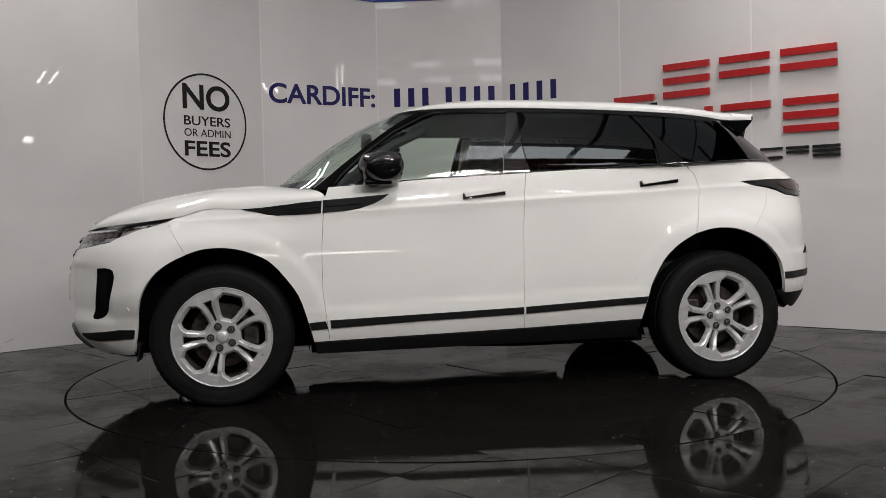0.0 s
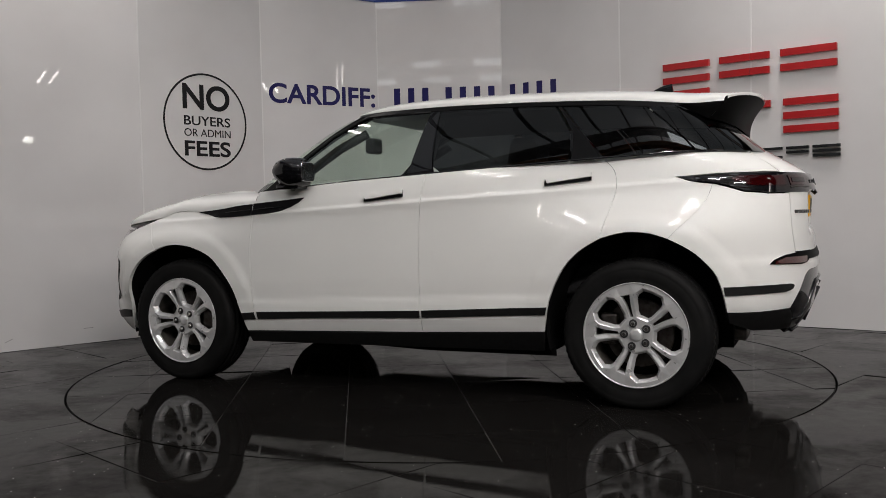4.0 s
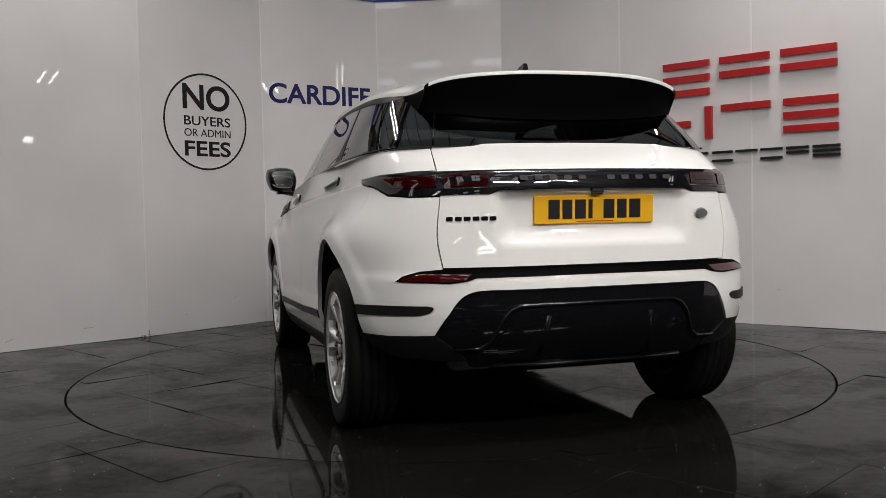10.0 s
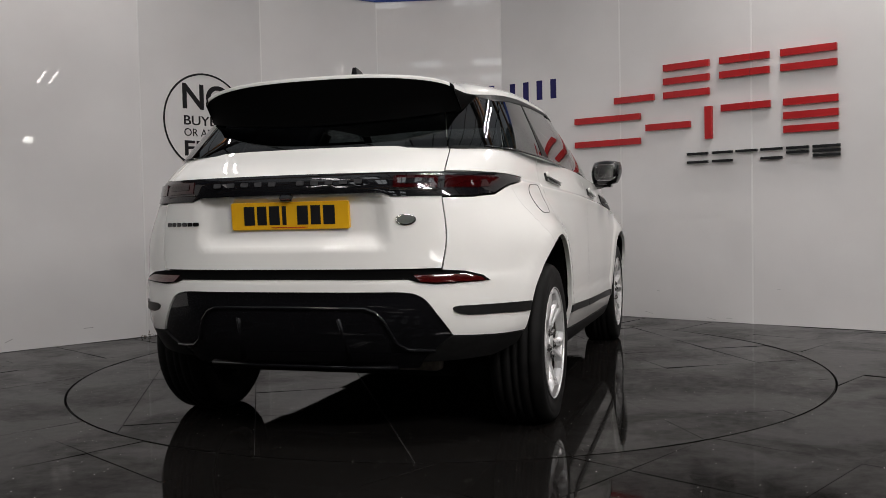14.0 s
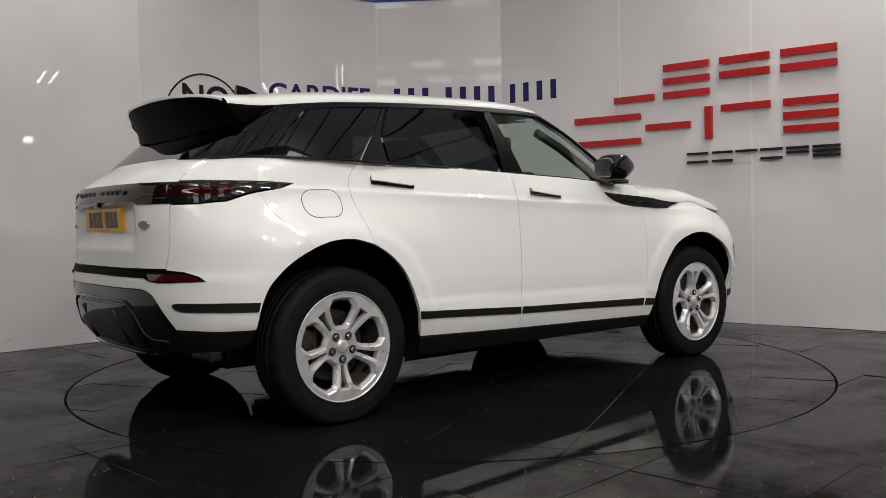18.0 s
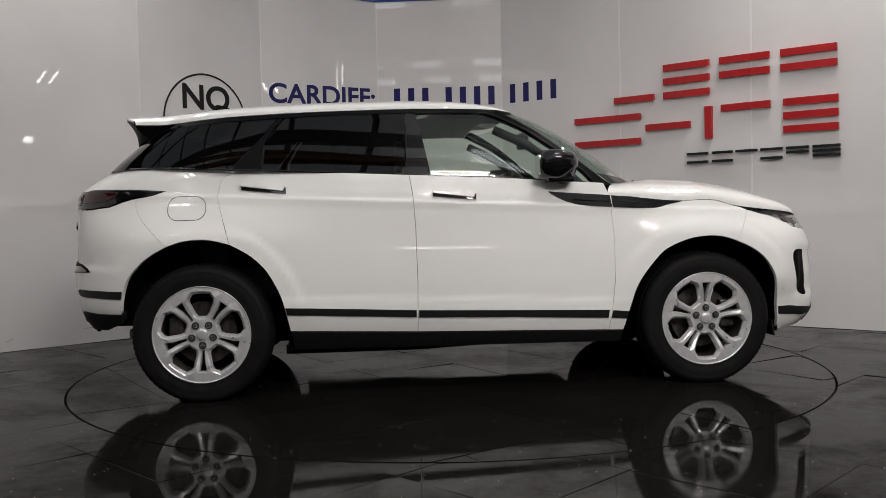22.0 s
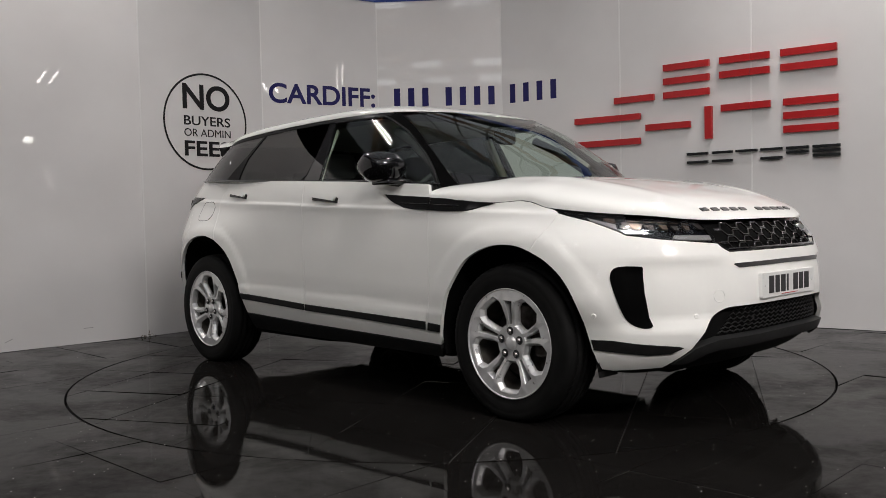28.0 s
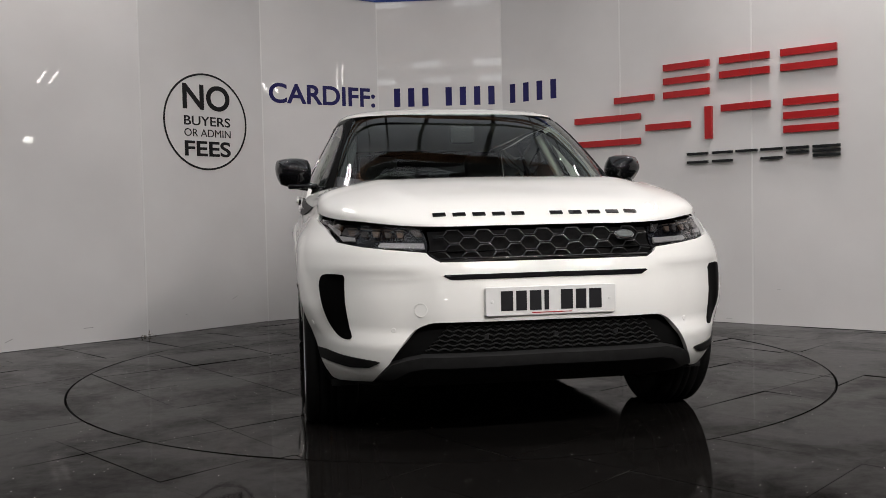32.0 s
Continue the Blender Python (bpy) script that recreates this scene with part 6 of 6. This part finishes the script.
def build_signs():
    sign = tagged(new("fee_sign"), "round black vinyl lettering on the white booth wall", "sign")
    n, v, f = 96, [], []
    for i in range(n):
        a = 2 * math.pi * i / n
        for r in (0.402, 0.419):
            v.append((r * math.cos(a), r * math.sin(a), 0.002))
    f = [(2 * i, 2 * i + 1, (2 * i + 3) % (2 * n), (2 * i + 2) % (2 * n)) for i in range(n)]
    put("ring", mesh_of("ring", v, f, False), BLACKV, sign, m=on_wall(4, 0.622, 1.803, 0.001))
    words("word", "NO", 4, 0.393, 0.866, 1.903, 0.222, BLACKV, sign)
    words("word", "BUYERS", 4, 0.401, 0.866, 1.768, 0.082, BLACKV, sign, bold=0.012)
    words("word", "OR ADMIN", 4, 0.401, 0.868, 1.673, 0.066, BLACKV, sign, bold=0.0)
    words("word", "FEES", 4, 0.401, 0.863, 1.503, 0.134, BLACKV, sign)
    line = tagged(new("contact_sign"), "indigo vinyl town name and bars on the white wall", "sign")
    words("word", "CARDIFF:", 5, 0.066, 1.155, 2.025, 0.188, INDIGO, line)

    def bar(i, u0, u1, z0, z1, mat, parent, depth, off=0.001, name="bar"):
        bm = box(bmesh.new(), 0, u1 - u0, 0, z1 - z0, 0, depth)
        part(name, bm, mat, parent, m=on_wall(i, u0, z0, off))
    for i, u in [(6, 0.13), (6, 0.27), (6, 0.41), (6, 0.64), (6, 0.78), (6, 0.92), (6, 1.06), (7, 0.065), (7, 0.215), (7, 0.365), (7, 0.515)]:
        bar(i, u + 0.030, u + 0.092, 2.028, 2.210, INDIGO, line, 0.001)
    logo = tagged(new("wall_logo"), "raised red and charcoal bars of a trade sign", "sign")
    # each sign is a block of flat bars: board, start, end and the rows that it fills (0 low, 1 middle, 2 high; 3 the whole height)
    for spans, z0, z1, mat in (
        ([(8, -0.045, 0.34, (0,)), (8, 0.43, 0.84, (0, 1, 2)), (8, 0.93, 1.18, (1, 2)), (9, 0.0, 0.155, (1, 2)), (9, 0.24, 0.66, (1, 2))], 1.91, 2.20, RED),
        ([(7, 0.81, 1.25, (0, 2)), (8, 0.0, 0.205, (0, 2)), (8, 0.26, 0.67, (1,)), (8, 0.80, 0.862, (3,)), (8, 0.94, 1.18, (2,)), (9, 0.0, 0.16, (2,)), (9, 0.26, 0.67, (0, 1, 2))], 1.54, 1.81, RED),
        ([(8, 0.64, 0.82, (0, 2)), (8, 0.86, 1.03, (0, 2)), (8, 1.06, 1.18, (2,)), (9, 0.0, 0.05, (2,)), (9, 0.08, 0.25, (0, 2)), (9, 0.28, 0.45, (1, 2)), (9, 0.48, 0.68, (0, 1, 2))], 1.34, 1.43, GREYV)):
        t = 0.055 if mat is RED else 0.020
        for i, a, b, rows in spans:
            for r in rows:
                lo = (z0, (z0 + z1 - t) / 2, z1 - t, z0)[r]
                bar(i, a, b, lo, z1 if r == 3 else lo + t, mat, logo, 0.030, 0.006)
    # access hatch low in the wall
    hatch = tagged(new("hatch"), "flush white access hatch in the booth wall", "hatch")
    bm = box(bmesh.new(), 0, 0.17, 0, 0.62, 0, 0.004, 0.001)
    part("hatch_door", bm, WALL, hatch, m=on_wall(7, 1.05, 0.17, 0.0))


build_signs()


def motions():
    """One slow turn of the table, with the car on it."""
    car_rows, table_rows = [], []
    for i in range(33):
        t = float(i)
        deg = 191.056 - 8.43062 * t - 0.004538 * (t - 16) ** 2
        a = radians(deg)
        car_rows.append((t, pose(-0.0249 * math.cos(a) - 0.0125 * math.sin(a), -0.0249 * math.sin(a) + 0.0125 * math.cos(a), 0, 0, 0, deg)))
        table_rows.append((t, pose(0, 0, 0, 0, 0, deg)))
    walk(CAR, car_rows)
    walk(TABLE, table_rows)


motions()
